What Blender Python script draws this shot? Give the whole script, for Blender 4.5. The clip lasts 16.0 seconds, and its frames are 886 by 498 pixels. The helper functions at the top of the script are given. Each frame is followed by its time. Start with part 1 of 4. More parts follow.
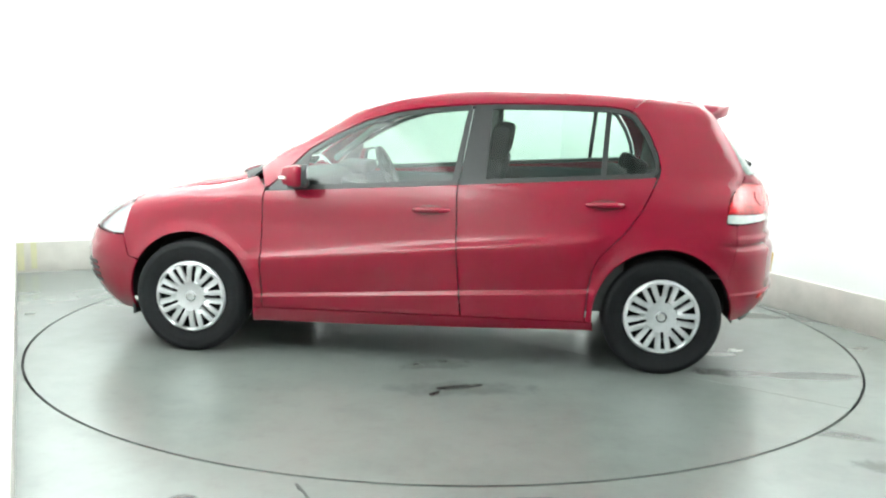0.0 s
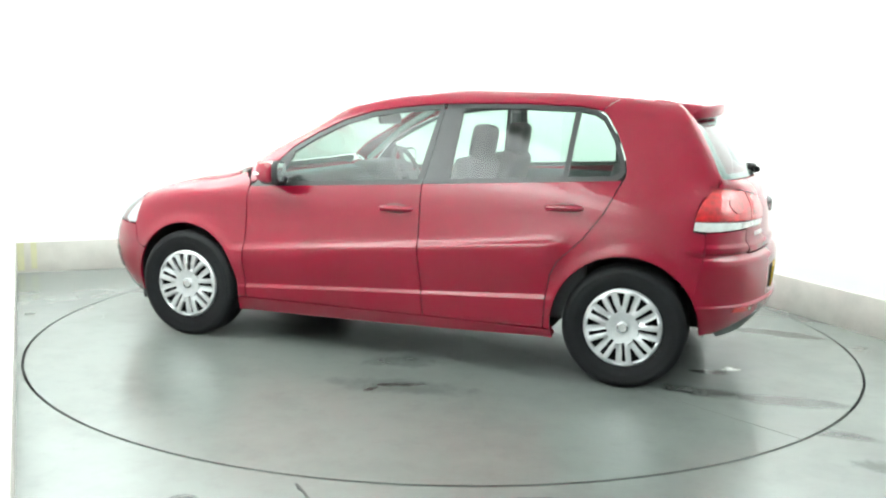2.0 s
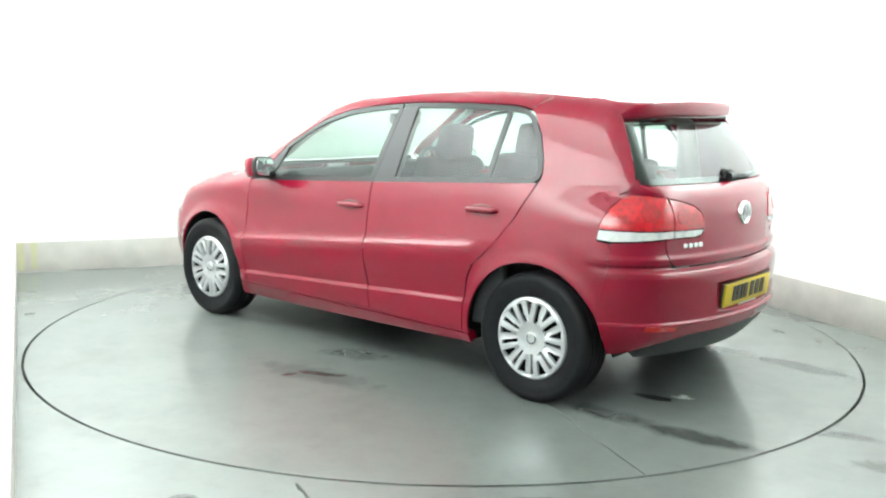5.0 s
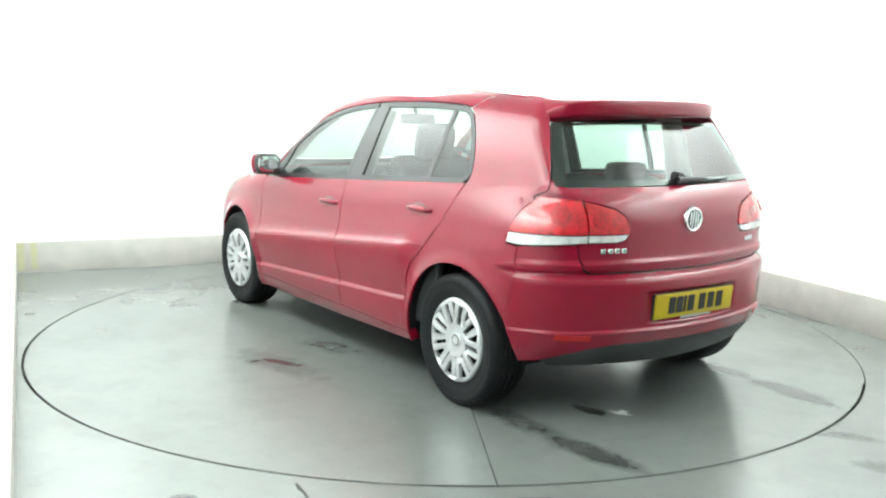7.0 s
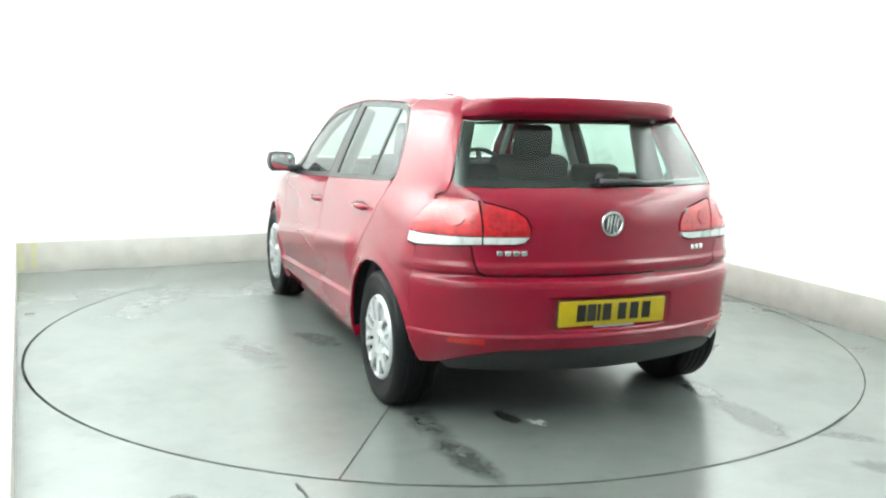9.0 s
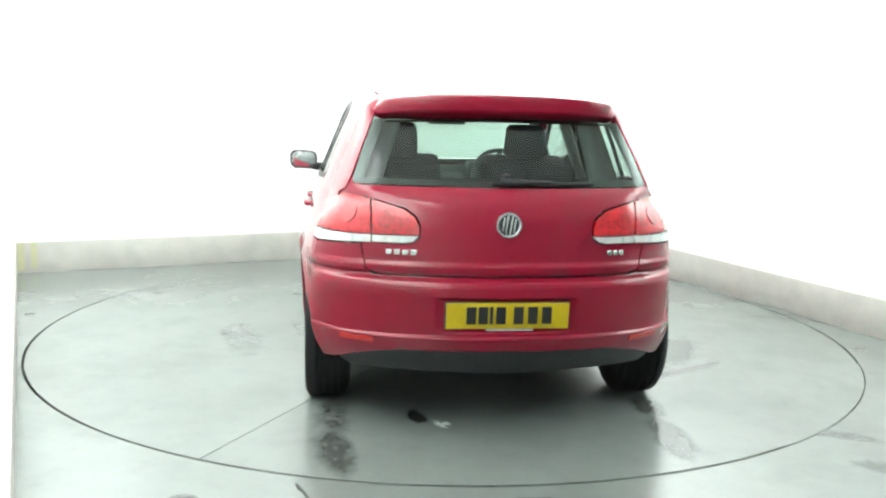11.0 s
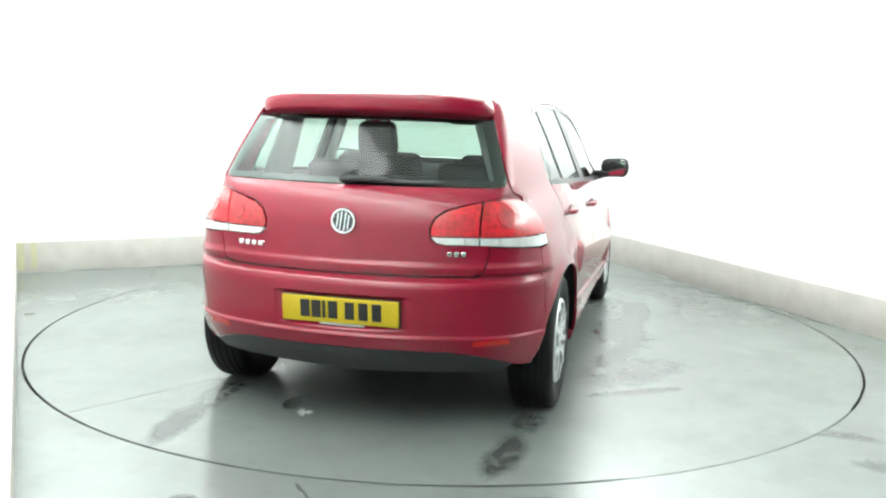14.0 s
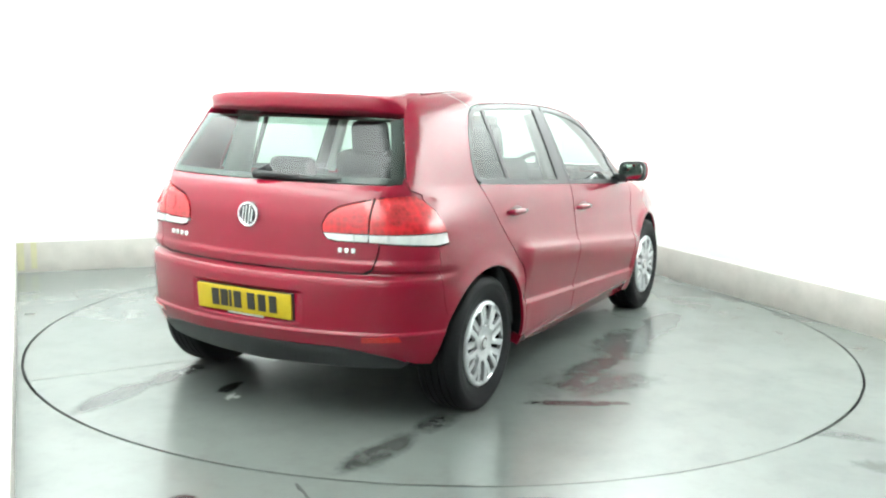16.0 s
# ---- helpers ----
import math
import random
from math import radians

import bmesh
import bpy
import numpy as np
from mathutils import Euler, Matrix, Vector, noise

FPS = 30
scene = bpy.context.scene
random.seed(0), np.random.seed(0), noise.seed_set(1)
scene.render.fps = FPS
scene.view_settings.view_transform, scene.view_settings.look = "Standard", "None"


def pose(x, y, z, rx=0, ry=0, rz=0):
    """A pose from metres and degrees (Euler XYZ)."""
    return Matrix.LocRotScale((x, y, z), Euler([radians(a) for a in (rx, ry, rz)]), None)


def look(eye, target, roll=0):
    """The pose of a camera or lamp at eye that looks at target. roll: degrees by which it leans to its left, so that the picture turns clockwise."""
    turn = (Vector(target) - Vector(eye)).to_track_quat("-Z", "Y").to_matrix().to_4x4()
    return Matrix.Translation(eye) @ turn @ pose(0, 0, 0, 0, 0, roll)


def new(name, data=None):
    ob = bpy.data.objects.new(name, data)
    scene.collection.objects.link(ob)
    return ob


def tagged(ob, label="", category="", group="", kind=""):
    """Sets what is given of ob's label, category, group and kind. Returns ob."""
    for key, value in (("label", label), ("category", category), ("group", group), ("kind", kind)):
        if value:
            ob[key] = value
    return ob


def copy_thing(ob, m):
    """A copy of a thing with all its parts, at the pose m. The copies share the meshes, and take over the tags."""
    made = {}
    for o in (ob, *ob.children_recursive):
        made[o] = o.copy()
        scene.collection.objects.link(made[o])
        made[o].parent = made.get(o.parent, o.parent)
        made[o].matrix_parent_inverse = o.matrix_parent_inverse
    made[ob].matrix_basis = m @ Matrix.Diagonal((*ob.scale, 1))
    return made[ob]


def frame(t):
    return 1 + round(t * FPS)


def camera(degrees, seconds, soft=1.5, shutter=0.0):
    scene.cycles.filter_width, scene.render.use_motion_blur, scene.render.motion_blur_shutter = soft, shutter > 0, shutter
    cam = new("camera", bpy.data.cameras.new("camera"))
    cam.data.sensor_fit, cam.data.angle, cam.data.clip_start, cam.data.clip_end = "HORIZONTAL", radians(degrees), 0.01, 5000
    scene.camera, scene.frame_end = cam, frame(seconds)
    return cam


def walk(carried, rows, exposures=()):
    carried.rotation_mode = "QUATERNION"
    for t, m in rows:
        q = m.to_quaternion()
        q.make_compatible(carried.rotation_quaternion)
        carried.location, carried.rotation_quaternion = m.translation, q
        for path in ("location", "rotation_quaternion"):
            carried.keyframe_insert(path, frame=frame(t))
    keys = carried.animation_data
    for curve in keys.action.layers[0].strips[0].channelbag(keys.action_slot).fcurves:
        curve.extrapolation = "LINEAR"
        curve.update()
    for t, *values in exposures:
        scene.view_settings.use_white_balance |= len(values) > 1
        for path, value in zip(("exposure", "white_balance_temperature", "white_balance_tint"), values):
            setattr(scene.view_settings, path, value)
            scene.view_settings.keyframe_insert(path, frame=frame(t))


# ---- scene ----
cam = camera(51.23, 16.0, soft=2.2)
EYE = (0.0, -5.7008, 1.4216)
AIM = (EYE[0] + 0.000317, EYE[1] + 0.987318, EYE[2] - 0.158758)
walk(cam, [(0.0, look(EYE, AIM, 1.287)), (16.0, look(EYE, AIM, 1.287))], exposures=[(0.0, 0.0), (16.0, 0.0)])

# ---- light: a bright white bay lit by a soft ceiling light, daylight-white ----
world = bpy.data.worlds.new("world")
scene.world = world
world.use_nodes = True
world.node_tree.nodes["Background"].inputs[0].default_value = (0.8, 0.9, 1.0, 1)
world.node_tree.nodes["Background"].inputs[1].default_value = 0.05

ROOM = radians(24.5)          # the bay stands turned against the line of sight
UX, UY = math.cos(ROOM), math.sin(ROOM)
LEFT, RIGHT, BACK, FRONT, CEIL = -2.452, 2.515, -2.735, 7.6, 3.1


def room(u, v, z=0.0):
    """From the bay's own axes (u along the back wall, v towards the camera) to the world."""
    return Vector((u * UX + v * UY, u * UY - v * UX, z))


def ceiling_lamp(u, v, su, sv, watts, lean=0.0):
    data = bpy.data.lights.new("ceiling_light", "AREA")
    data.shape, data.size, data.size_y, data.energy = "RECTANGLE", su, sv, watts
    data.color = (0.95, 1.0, 0.985)
    ob = new("ceiling_light", data)
    ob.matrix_world = Matrix.Translation(room(u, v, CEIL - (0.06 if not lean else 0.24))) @ Matrix.Rotation(ROOM, 4, "Z") @ Matrix.Rotation(radians(lean), 4, "Y")


# rows of tubes under the ceiling, turned towards the walls and washing them
ceiling_lamp(LEFT + 0.70, 0.75, 0.36, 6.5, 293, 68)
ceiling_lamp(RIGHT - 0.70, 1.0, 0.36, 7.0, 316, -68)
ceiling_lamp(0.03, BACK + 0.6, 1.1, 0.9, 40)


# ---- materials ----
def nodes_of(name):
    m = bpy.data.materials.new(name)
    m.use_nodes = True
    nt = m.node_tree
    return m, nt, nt.nodes, nt.links, nt.nodes["Principled BSDF"]


def ramp(nt, fac, a, b, lo=0.35, hi=0.65):
    r = nt.nodes.new("ShaderNodeValToRGB")
    r.color_ramp.elements[0].position, r.color_ramp.elements[1].position = lo, hi
    r.color_ramp.elements[0].color, r.color_ramp.elements[1].color = (*a, 1), (*b, 1)
    nt.links.new(fac, r.inputs[0])
    return r.outputs[0]


def tex_noise(nt, scale, detail=4.0, rough=0.55, vec=None):
    n = nt.nodes.new("ShaderNodeTexNoise")
    n.inputs["Scale"].default_value, n.inputs["Detail"].default_value, n.inputs["Roughness"].default_value = scale, detail, rough
    nt.links.new(vec if vec is not None else coords(nt), n.inputs["Vector"])
    return n.outputs["Fac"]


def coords(nt):
    for n in nt.nodes:
        if n.bl_idname == "ShaderNodeTexCoord":
            return n.outputs["Object"]
    return nt.nodes.new("ShaderNodeTexCoord").outputs["Object"]


def calc(nt, op, a, b=None):
    n = nt.nodes.new("ShaderNodeMath")
    n.operation = op
    for i, x in enumerate((a, b)):
        if x is None:
            continue
        if isinstance(x, (int, float)):
            n.inputs[i].default_value = x
        else:
            nt.links.new(x, n.inputs[i])
    return n.outputs[0]


def relief(nt, height, strength, distance, bsdf):
    b = nt.nodes.new("ShaderNodeBump")
    b.inputs["Strength"].default_value, b.inputs["Distance"].default_value = strength, distance
    nt.links.new(height, b.inputs["Height"])
    nt.links.new(b.outputs[0], bsdf.inputs["Normal"])


def simple(name, a, b=None, rough=0.5, metal=0.0, scale=40.0, bump=0.0, coat=0.0, spread=0.06, spec=0.5):
    """Two close tones by noise, a little unevenness in the gloss, optional fine relief."""
    m, nt, nodes, links, p = nodes_of(name)
    b = b or tuple(c * 0.82 for c in a)
    f = tex_noise(nt, scale)
    links.new(ramp(nt, f, b, a), p.inputs["Base Color"])
    g = tex_noise(nt, scale * 0.15)
    links.new(calc(nt, "ADD", calc(nt, "MULTIPLY", calc(nt, "SUBTRACT", g, 0.5), spread * 2), rough), p.inputs["Roughness"])
    p.inputs["Metallic"].default_value = metal
    p.inputs["Coat Weight"].default_value = coat
    p.inputs["Coat Roughness"].default_value = 0.04
    p.inputs["Specular IOR Level"].default_value = spec
    if bump:
        relief(nt, tex_noise(nt, scale * 3), bump, 0.002, p)
    return m


def paint():
    """Metallic-free solid red lacquer under clear coat, faint orange peel and dust."""
    m, nt, nodes, links, p = nodes_of("red_paint")
    f = tex_noise(nt, 3.0, 3)
    links.new(ramp(nt, f, (0.212, 0.0026, 0.018), (0.230, 0.0033, 0.0205)), p.inputs["Base Color"])
    p.inputs["Roughness"].default_value = 0.4
    p.inputs["Specular IOR Level"].default_value = 0.05
    p.inputs["Coat Weight"].default_value = 1.0
    links.new(calc(nt, "ADD", calc(nt, "MULTIPLY", tex_noise(nt, 4.0, 3), 0.03), 0.005), p.inputs["Coat Roughness"])
    p.inputs["Coat IOR"].default_value = 1.5
    return m


def glass(name, tint, gloss=1.0):
    m, nt, nodes, links, p = nodes_of(name)
    nodes.remove(p)
    tr, gl, mix, fr = (nodes.new(n) for n in ("ShaderNodeBsdfTransparent", "ShaderNodeBsdfGlossy", "ShaderNodeMixShader", "ShaderNodeLayerWeight"))
    tr.inputs[0].default_value = (*tint, 1)
    gl.inputs["Roughness"].default_value = 0.02
    fr.inputs[0].default_value = 0.5
    rise = calc(nt, "MULTIPLY", calc(nt, "POWER", fr.outputs["Facing"], 4.0), 0.85)
    links.new(calc(nt, "MULTIPLY", calc(nt, "ADD", rise, 0.05), gloss), mix.inputs[0])
    links.new(tr.outputs[0], mix.inputs[1])
    links.new(gl.outputs[0], mix.inputs[2])
    links.new(mix.outputs[0], nodes["Material Output"].inputs[0])
    return m


def lens(name, colour, rough=0.12, trans=0.06, cells=0.0):
    """Moulded lamp plastic; cells: the size of the prisms that show through it, per metre."""
    m, nt, nodes, links, p = nodes_of(name)
    bright = tuple(min(1, c * (1.7 if cells else 1.25)) for c in colour)
    f = tex_noise(nt, 30, 2)
    if cells:
        v = nodes.new("ShaderNodeTexVoronoi")
        v.inputs["Scale"].default_value, v.inputs["Randomness"].default_value = cells, 0.6
        links.new(coords(nt), v.inputs["Vector"])
        f = calc(nt, "ADD", calc(nt, "MULTIPLY", v.outputs["Distance"], 0.45), calc(nt, "MULTIPLY", tex_noise(nt, 14, 2), 0.55))
        relief(nt, v.outputs["Distance"], 0.12, 0.004, p)
    links.new(ramp(nt, f, tuple(c * (0.75 if cells else 1.0) for c in colour), bright, 0.3, 0.7), p.inputs["Base Color"])
    p.inputs["Roughness"].default_value = rough
    p.inputs["Coat Weight"].default_value = 1.0
    p.inputs["Subsurface Weight"].default_value = trans
    p.inputs["Subsurface Radius"].default_value = (0.02, 0.005, 0.005)
    return m


def spots(nt, list_of, sharp=1.8):
    """Masks of stains: (x, y, radius along, radius across, degrees, raggedness, strength); returns their greatest."""
    xyz = nt.nodes.new("ShaderNodeSeparateXYZ")
    nt.links.new(coords(nt), xyz.inputs[0])
    n1, n2 = tex_noise(nt, 9.0, 7, 0.68), tex_noise(nt, 2.3, 4)
    rag = calc(nt, "ADD", calc(nt, "SUBTRACT", n1, 0.5), calc(nt, "SUBTRACT", n2, 0.5))
    best = None
    for x, y, ra, rb, turn, ragged, strength in list_of:
        c, s = math.cos(radians(turn)), math.sin(radians(turn))
        dx, dy = calc(nt, "SUBTRACT", xyz.outputs[0], x), calc(nt, "SUBTRACT", xyz.outputs[1], y)
        a = calc(nt, "ADD", calc(nt, "MULTIPLY", dx, c / ra), calc(nt, "MULTIPLY", dy, s / ra))
        b = calc(nt, "ADD", calc(nt, "MULTIPLY", dx, -s / rb), calc(nt, "MULTIPLY", dy, c / rb))
        d = calc(nt, "SQRT", calc(nt, "ADD", calc(nt, "MULTIPLY", a, a), calc(nt, "MULTIPLY", b, b)))
        v = calc(nt, "ADD", calc(nt, "SUBTRACT", 1.0, d), calc(nt, "MULTIPLY", rag, ragged * 2))
        v = calc(nt, "MULTIPLY", v, sharp)
        v = calc(nt, "MINIMUM", calc(nt, "MAXIMUM", v, 0.0), 1.0)
        soft = calc(nt, "MULTIPLY", calc(nt, "MULTIPLY", v, v), calc(nt, "SUBTRACT", 3.0, calc(nt, "MULTIPLY", v, 2.0)))
        v = calc(nt, "MULTIPLY", soft, strength)
        best = v if best is None else calc(nt, "MAXIMUM", best, v)
    return best


def floor_paint(name, stains, pale=()):
    """Grey-green floor paint, cloudy with tyre dust, with soft-edged oily stains and damp, glossier patches."""
    m, nt, nodes, links, p = nodes_of(name)
    colour = ramp(nt, tex_noise(nt, 0.9, 1, 0.5), (0.138, 0.154, 0.145), (0.162, 0.180, 0.170), 0.2, 0.8)
    # drifts of dust and tyre marks at two sizes, worn unevenly
    cloud = calc(nt, "MULTIPLY", ramp(nt, tex_noise(nt, 1.7, 7, 0.62), (0, 0, 0), (1, 1, 1), 0.46, 0.74), 0.42)
    grime = calc(nt, "MULTIPLY", ramp(nt, tex_noise(nt, 9.0, 6, 0.7), (0, 0, 0), (1, 1, 1), 0.52, 0.80), 0.30)
    st = spots(nt, stains)
    # the stains break up inside
    st = calc(nt, "MULTIPLY", st, calc(nt, "ADD", calc(nt, "MULTIPLY", ramp(nt, tex_noise(nt, 14.0, 6, 0.65), (0, 0, 0), (1, 1, 1), 0.30, 0.52), 0.55), 0.45))
    for mask, dark in ((cloud, (0.088, 0.096, 0.088)), (grime, (0.10, 0.105, 0.098)), (st, (0.03, 0.032, 0.03))):
        mx = nodes.new("ShaderNodeMix")
        mx.data_type = "RGBA"
        links.new(mask, mx.inputs["Factor"])
        links.new(colour, mx.inputs[6])
        mx.inputs[7].default_value = (*dark, 1)
        colour = mx.outputs[2]
    if pale:
        mx = nodes.new("ShaderNodeMix")
        mx.data_type = "RGBA"
        links.new(calc(nt, "MULTIPLY", spots(nt, pale), ramp(nt, tex_noise(nt, 30.0, 4), (0, 0, 0), (1, 1, 1), 0.40, 0.55)), mx.inputs["Factor"])
        links.new(colour, mx.inputs[6])
        mx.inputs[7].default_value = (0.62, 0.64, 0.62, 1)
        colour = mx.outputs[2]
    links.new(colour, p.inputs["Base Color"])
    damp = ramp(nt, tex_noise(nt, 1.3, 5, 0.6), (0, 0, 0), (1, 1, 1), 0.50, 0.68)
    r = calc(nt, "ADD", calc(nt, "MULTIPLY", tex_noise(nt, 5.0, 4), 0.05), 0.222)
    r = calc(nt, "SUBTRACT", r, calc(nt, "MULTIPLY", damp, 0.06))
    r = calc(nt, "SUBTRACT", r, calc(nt, "MULTIPLY", st, 0.08))
    links.new(calc(nt, "MAXIMUM", r, 0.06), p.inputs["Roughness"])
    p.inputs["Specular IOR Level"].default_value = 0.8
    relief(nt, tex_noise(nt, 60.0, 3), 0.06, 0.002, p)
    return m


RED = paint()
GLASS = glass("window_glass", (0.60, 0.71, 0.655))
GLASS_REAR = glass("rear_glass", (0.54, 0.65, 0.60))
BLACK_TRIM = simple("black_trim", (0.02, 0.021, 0.022), rough=0.35, scale=80)
BLACK_PLASTIC = simple("black_plastic", (0.028, 0.03, 0.031), rough=0.55, scale=90, bump=0.15)
LINER = simple("arch_liner", (0.012, 0.012, 0.013), rough=0.85, scale=30, spec=0.2)
RUBBER = simple("tyre_rubber", (0.008, 0.0088, 0.010), (0.006, 0.0066, 0.0075), rough=0.6, scale=25, bump=0.1, spec=0.22)
SILVER = simple("silver_plastic", (0.60, 0.615, 0.625), (0.54, 0.555, 0.565), rough=0.33, metal=0.55, scale=30, coat=0.3)
CHROME = simple("chrome", (0.75, 0.77, 0.78), (0.70, 0.72, 0.73), rough=0.12, metal=1.0, scale=20, spread=0.03)
MIRROR = simple("mirror_glass", (0.85, 0.87, 0.87), (0.84, 0.86, 0.86), rough=0.02, metal=1.0, scale=5, spread=0.005)
CLOTH = simple("seat_cloth", (0.035, 0.036, 0.038), (0.027, 0.028, 0.030), rough=0.95, scale=60, bump=0.06, spec=0.2)
DASH = simple("dash_plastic", (0.045, 0.047, 0.05), (0.037, 0.038, 0.040), rough=0.7, scale=60, bump=0.06)
LINING = simple("grey_lining", (0.30, 0.31, 0.30), (0.27, 0.28, 0.27), rough=0.95, scale=100, bump=0.2)
RED_LENS = lens("red_lens", (0.40, 0.006, 0.012), cells=38.0)
RED_DARK = simple("red_reflector", (0.55, 0.012, 0.014), rough=0.15, scale=60, coat=1.0)
RED_DEEP = lens("deep_red_lens", (0.30, 0.005, 0.010), cells=55.0)
CLEAR_LENS = lens("clear_lens", (0.52, 0.53, 0.52), 0.15, 0.1)
LAMP_GLASS = glass("lamp_glass", (0.92, 0.95, 0.96), 1.3)
YELLOW = simple("plate_yellow", (0.50, 0.37, 0.010), (0.47, 0.34, 0.008), rough=0.35, scale=60)
PLATE_BLACK = simple("plate_black", (0.02, 0.02, 0.02), rough=0.4)
PLATE_GREY = simple("dealer_strip", (0.45, 0.46, 0.46), rough=0.4)
BADGE_DARK = simple("badge_dark", (0.03, 0.035, 0.037), rough=0.2, coat=0.5)
AMBER = lens("clear_indicator", (0.75, 0.74, 0.70), 0.15, 0.1)
WHITE_WALL = simple("white_wall", (0.84, 0.87, 0.86), (0.81, 0.84, 0.83), rough=0.75, scale=0.8, bump=0.05, spread=0.04)
CEILING_WHITE = simple("ceiling_white", (0.82, 0.84, 0.83), (0.79, 0.81, 0.80), rough=0.8, scale=1.5)
FAR_GREY = simple("grey_wall", (0.36, 0.37, 0.37), (0.31, 0.32, 0.32), rough=0.8, scale=1.2, bump=0.1)
SKIRTING = simple("skirting_paint", (0.50, 0.485, 0.45), (0.43, 0.42, 0.39), rough=0.6, scale=6.0, bump=0.25)
TAPE = simple("yellow_tape", (0.47, 0.46, 0.28), (0.43, 0.43, 0.29), rough=0.5, scale=20)
PIT = simple("pit_dark", (0.03, 0.032, 0.03), rough=0.8)
STREAK = [(1.79, -1.80, 0.22, 0.07, -25, 0.5, 0.55), (-0.90, -2.60, 0.06, 0.05, 0, 0.6, 0.9), (0.37, -2.56, 0.13, 0.05, 5, 0.6, 0.9), (-2.66, 0.13, 0.04, 0.03, 40, 0.6, 0.9),
          (-2.70, -0.02, 0.07, 0.015, 0, 0.5, 0.5), (1.95, -2.25, 0.4, 0.10, -30, 0.8, 0.45), (2.2, 0.55, 0.25, 0.05, -60, 0.8, 0.35)]
FLOOR = floor_paint("floor_paint", STREAK)
OIL = [(-0.17, 1.22, 0.20, 0.045, 25, 0.7, 0.95), (-0.10, 1.32, 0.08, 0.03, 70, 0.6, 0.95), (-2.02, 0.68, 0.36, 0.10, 8, 0.35, 0.77), (-1.66, 0.69, 0.28, 0.12, 0, 0.5, 0.63),
       (-1.98, -0.77, 0.34, 0.10, -4, 0.45, 0.77), (-1.55, -0.80, 0.22, 0.09, -5, 0.5, 0.63), (-1.66, 0.31, 0.13, 0.05, 15, 0.6, 0.95), (-0.95, -1.25, 0.28, 0.05, 120, 0.8, 0.84),
       (0.85, -1.15, 0.4, 0.12, 0, 0.8, 0.56), (-0.30, -1.10, 0.42, 0.13, -8, 0.5, 0.55), (-0.05, 0.83, 0.30, 0.12, 20, 0.7, 0.35),
       (-0.60, -1.20, 0.45, 0.26, 150, 0.45, 0.49), (0.2, -1.10, 0.5, 0.22, 5, 0.5, 0.42), (-0.2, 1.24, 0.42, 0.14, 10, 0.5, 0.31)]
CHIPS = [(-1.745, 0.21, 0.07, 0.045, 30, 0.7, 0.9)]
DISC = floor_paint("turntable_paint", OIL, CHIPS)


# ---- mesh helpers ----
def mesh_object(name, verts, faces, material, parent=None, label="", smooth=True, normals=None):
    me = bpy.data.meshes.new(name)
    me.from_pydata([tuple(v) for v in verts], [], faces)
    me.materials.append(material)
    if smooth:
        me.polygons.foreach_set("use_smooth", [True] * len(me.polygons))
    if normals is not None:
        me.normals_split_custom_set_from_vertices([tuple(n) for n in normals])
    ob = new(name, me)
    if parent is not None:
        ob.parent = parent
    return tagged(ob, label)


def part(name, bm, material, parent, label="", smooth=True):
    me = bpy.data.meshes.new(name)
    bm.to_mesh(me)
    bm.free()
    me.materials.append(material)
    if smooth:
        me.polygons.foreach_set("use_smooth", [True] * len(me.polygons))
        me.set_sharp_from_angle(angle=radians(38))
    ob = new(name, me)
    if parent is not None:
        ob.parent = parent
    return tagged(ob, label)


def add_box(bm, sx, sy, sz, m=Matrix(), bevel=0.0, seg=3):
    made = bmesh.ops.create_cube(bm, size=1.0, matrix=m @ Matrix.Diagonal((sx, sy, sz, 1)))
    if bevel:
        edges = {e for v in made["verts"] for e in v.link_edges}
        bmesh.ops.bevel(bm, geom=list(edges), offset=bevel, segments=seg, profile=0.6, affect="EDGES")
    return bm


def box(sx, sy, sz, m=Matrix(), bevel=0.0, seg=3):
    return add_box(bmesh.new(), sx, sy, sz, m, bevel, seg)


def lathe(profile, steps, closed=False):
    """Turn (radius, y) pairs about the y axis."""
    bm = bmesh.new()
    rings = []
    for i in range(steps):
        a = 2 * math.pi * i / steps
        rings.append([bm.verts.new((r * math.cos(a), y, r * math.sin(a))) for r, y in profile])
    n = len(profile)
    for i in range(steps):
        p, q = rings[i], rings[(i + 1) % steps]
        for j in range(n if closed else n - 1):
            bm.faces.new((p[j], p[(j + 1) % n], q[(j + 1) % n], q[j]))
    bmesh.ops.recalc_face_normals(bm, faces=bm.faces)
    return bm


def tube(path, radius, steps=10, closed=False):
    bm = bmesh.new()
    path = [Vector(p) for p in path]
    rings = []
    for i, p in enumerate(path):
        a = path[i - 1] if i or closed else p
        b = path[(i + 1) % len(path)] if i + 1 < len(path) or closed else p
        q = (b - a).to_track_quat("Z", "Y")
        r = radius[i] if isinstance(radius, (list, tuple)) else radius
        rings.append([bm.verts.new(p + q @ Vector((r * math.cos(2 * math.pi * k / steps), r * math.sin(2 * math.pi * k / steps), 0))) for k in range(steps)])
    for i in range(len(rings) if closed else len(rings) - 1):
        p, q = rings[i], rings[(i + 1) % len(rings)]
        for k in range(steps):
            bm.faces.new((p[k], p[(k + 1) % steps], q[(k + 1) % steps], q[k]))
    if not closed:
        bm.faces.new(rings[0][::-1])
        bm.faces.new(rings[-1])
    bmesh.ops.recalc_face_normals(bm, faces=bm.faces)
    return bm


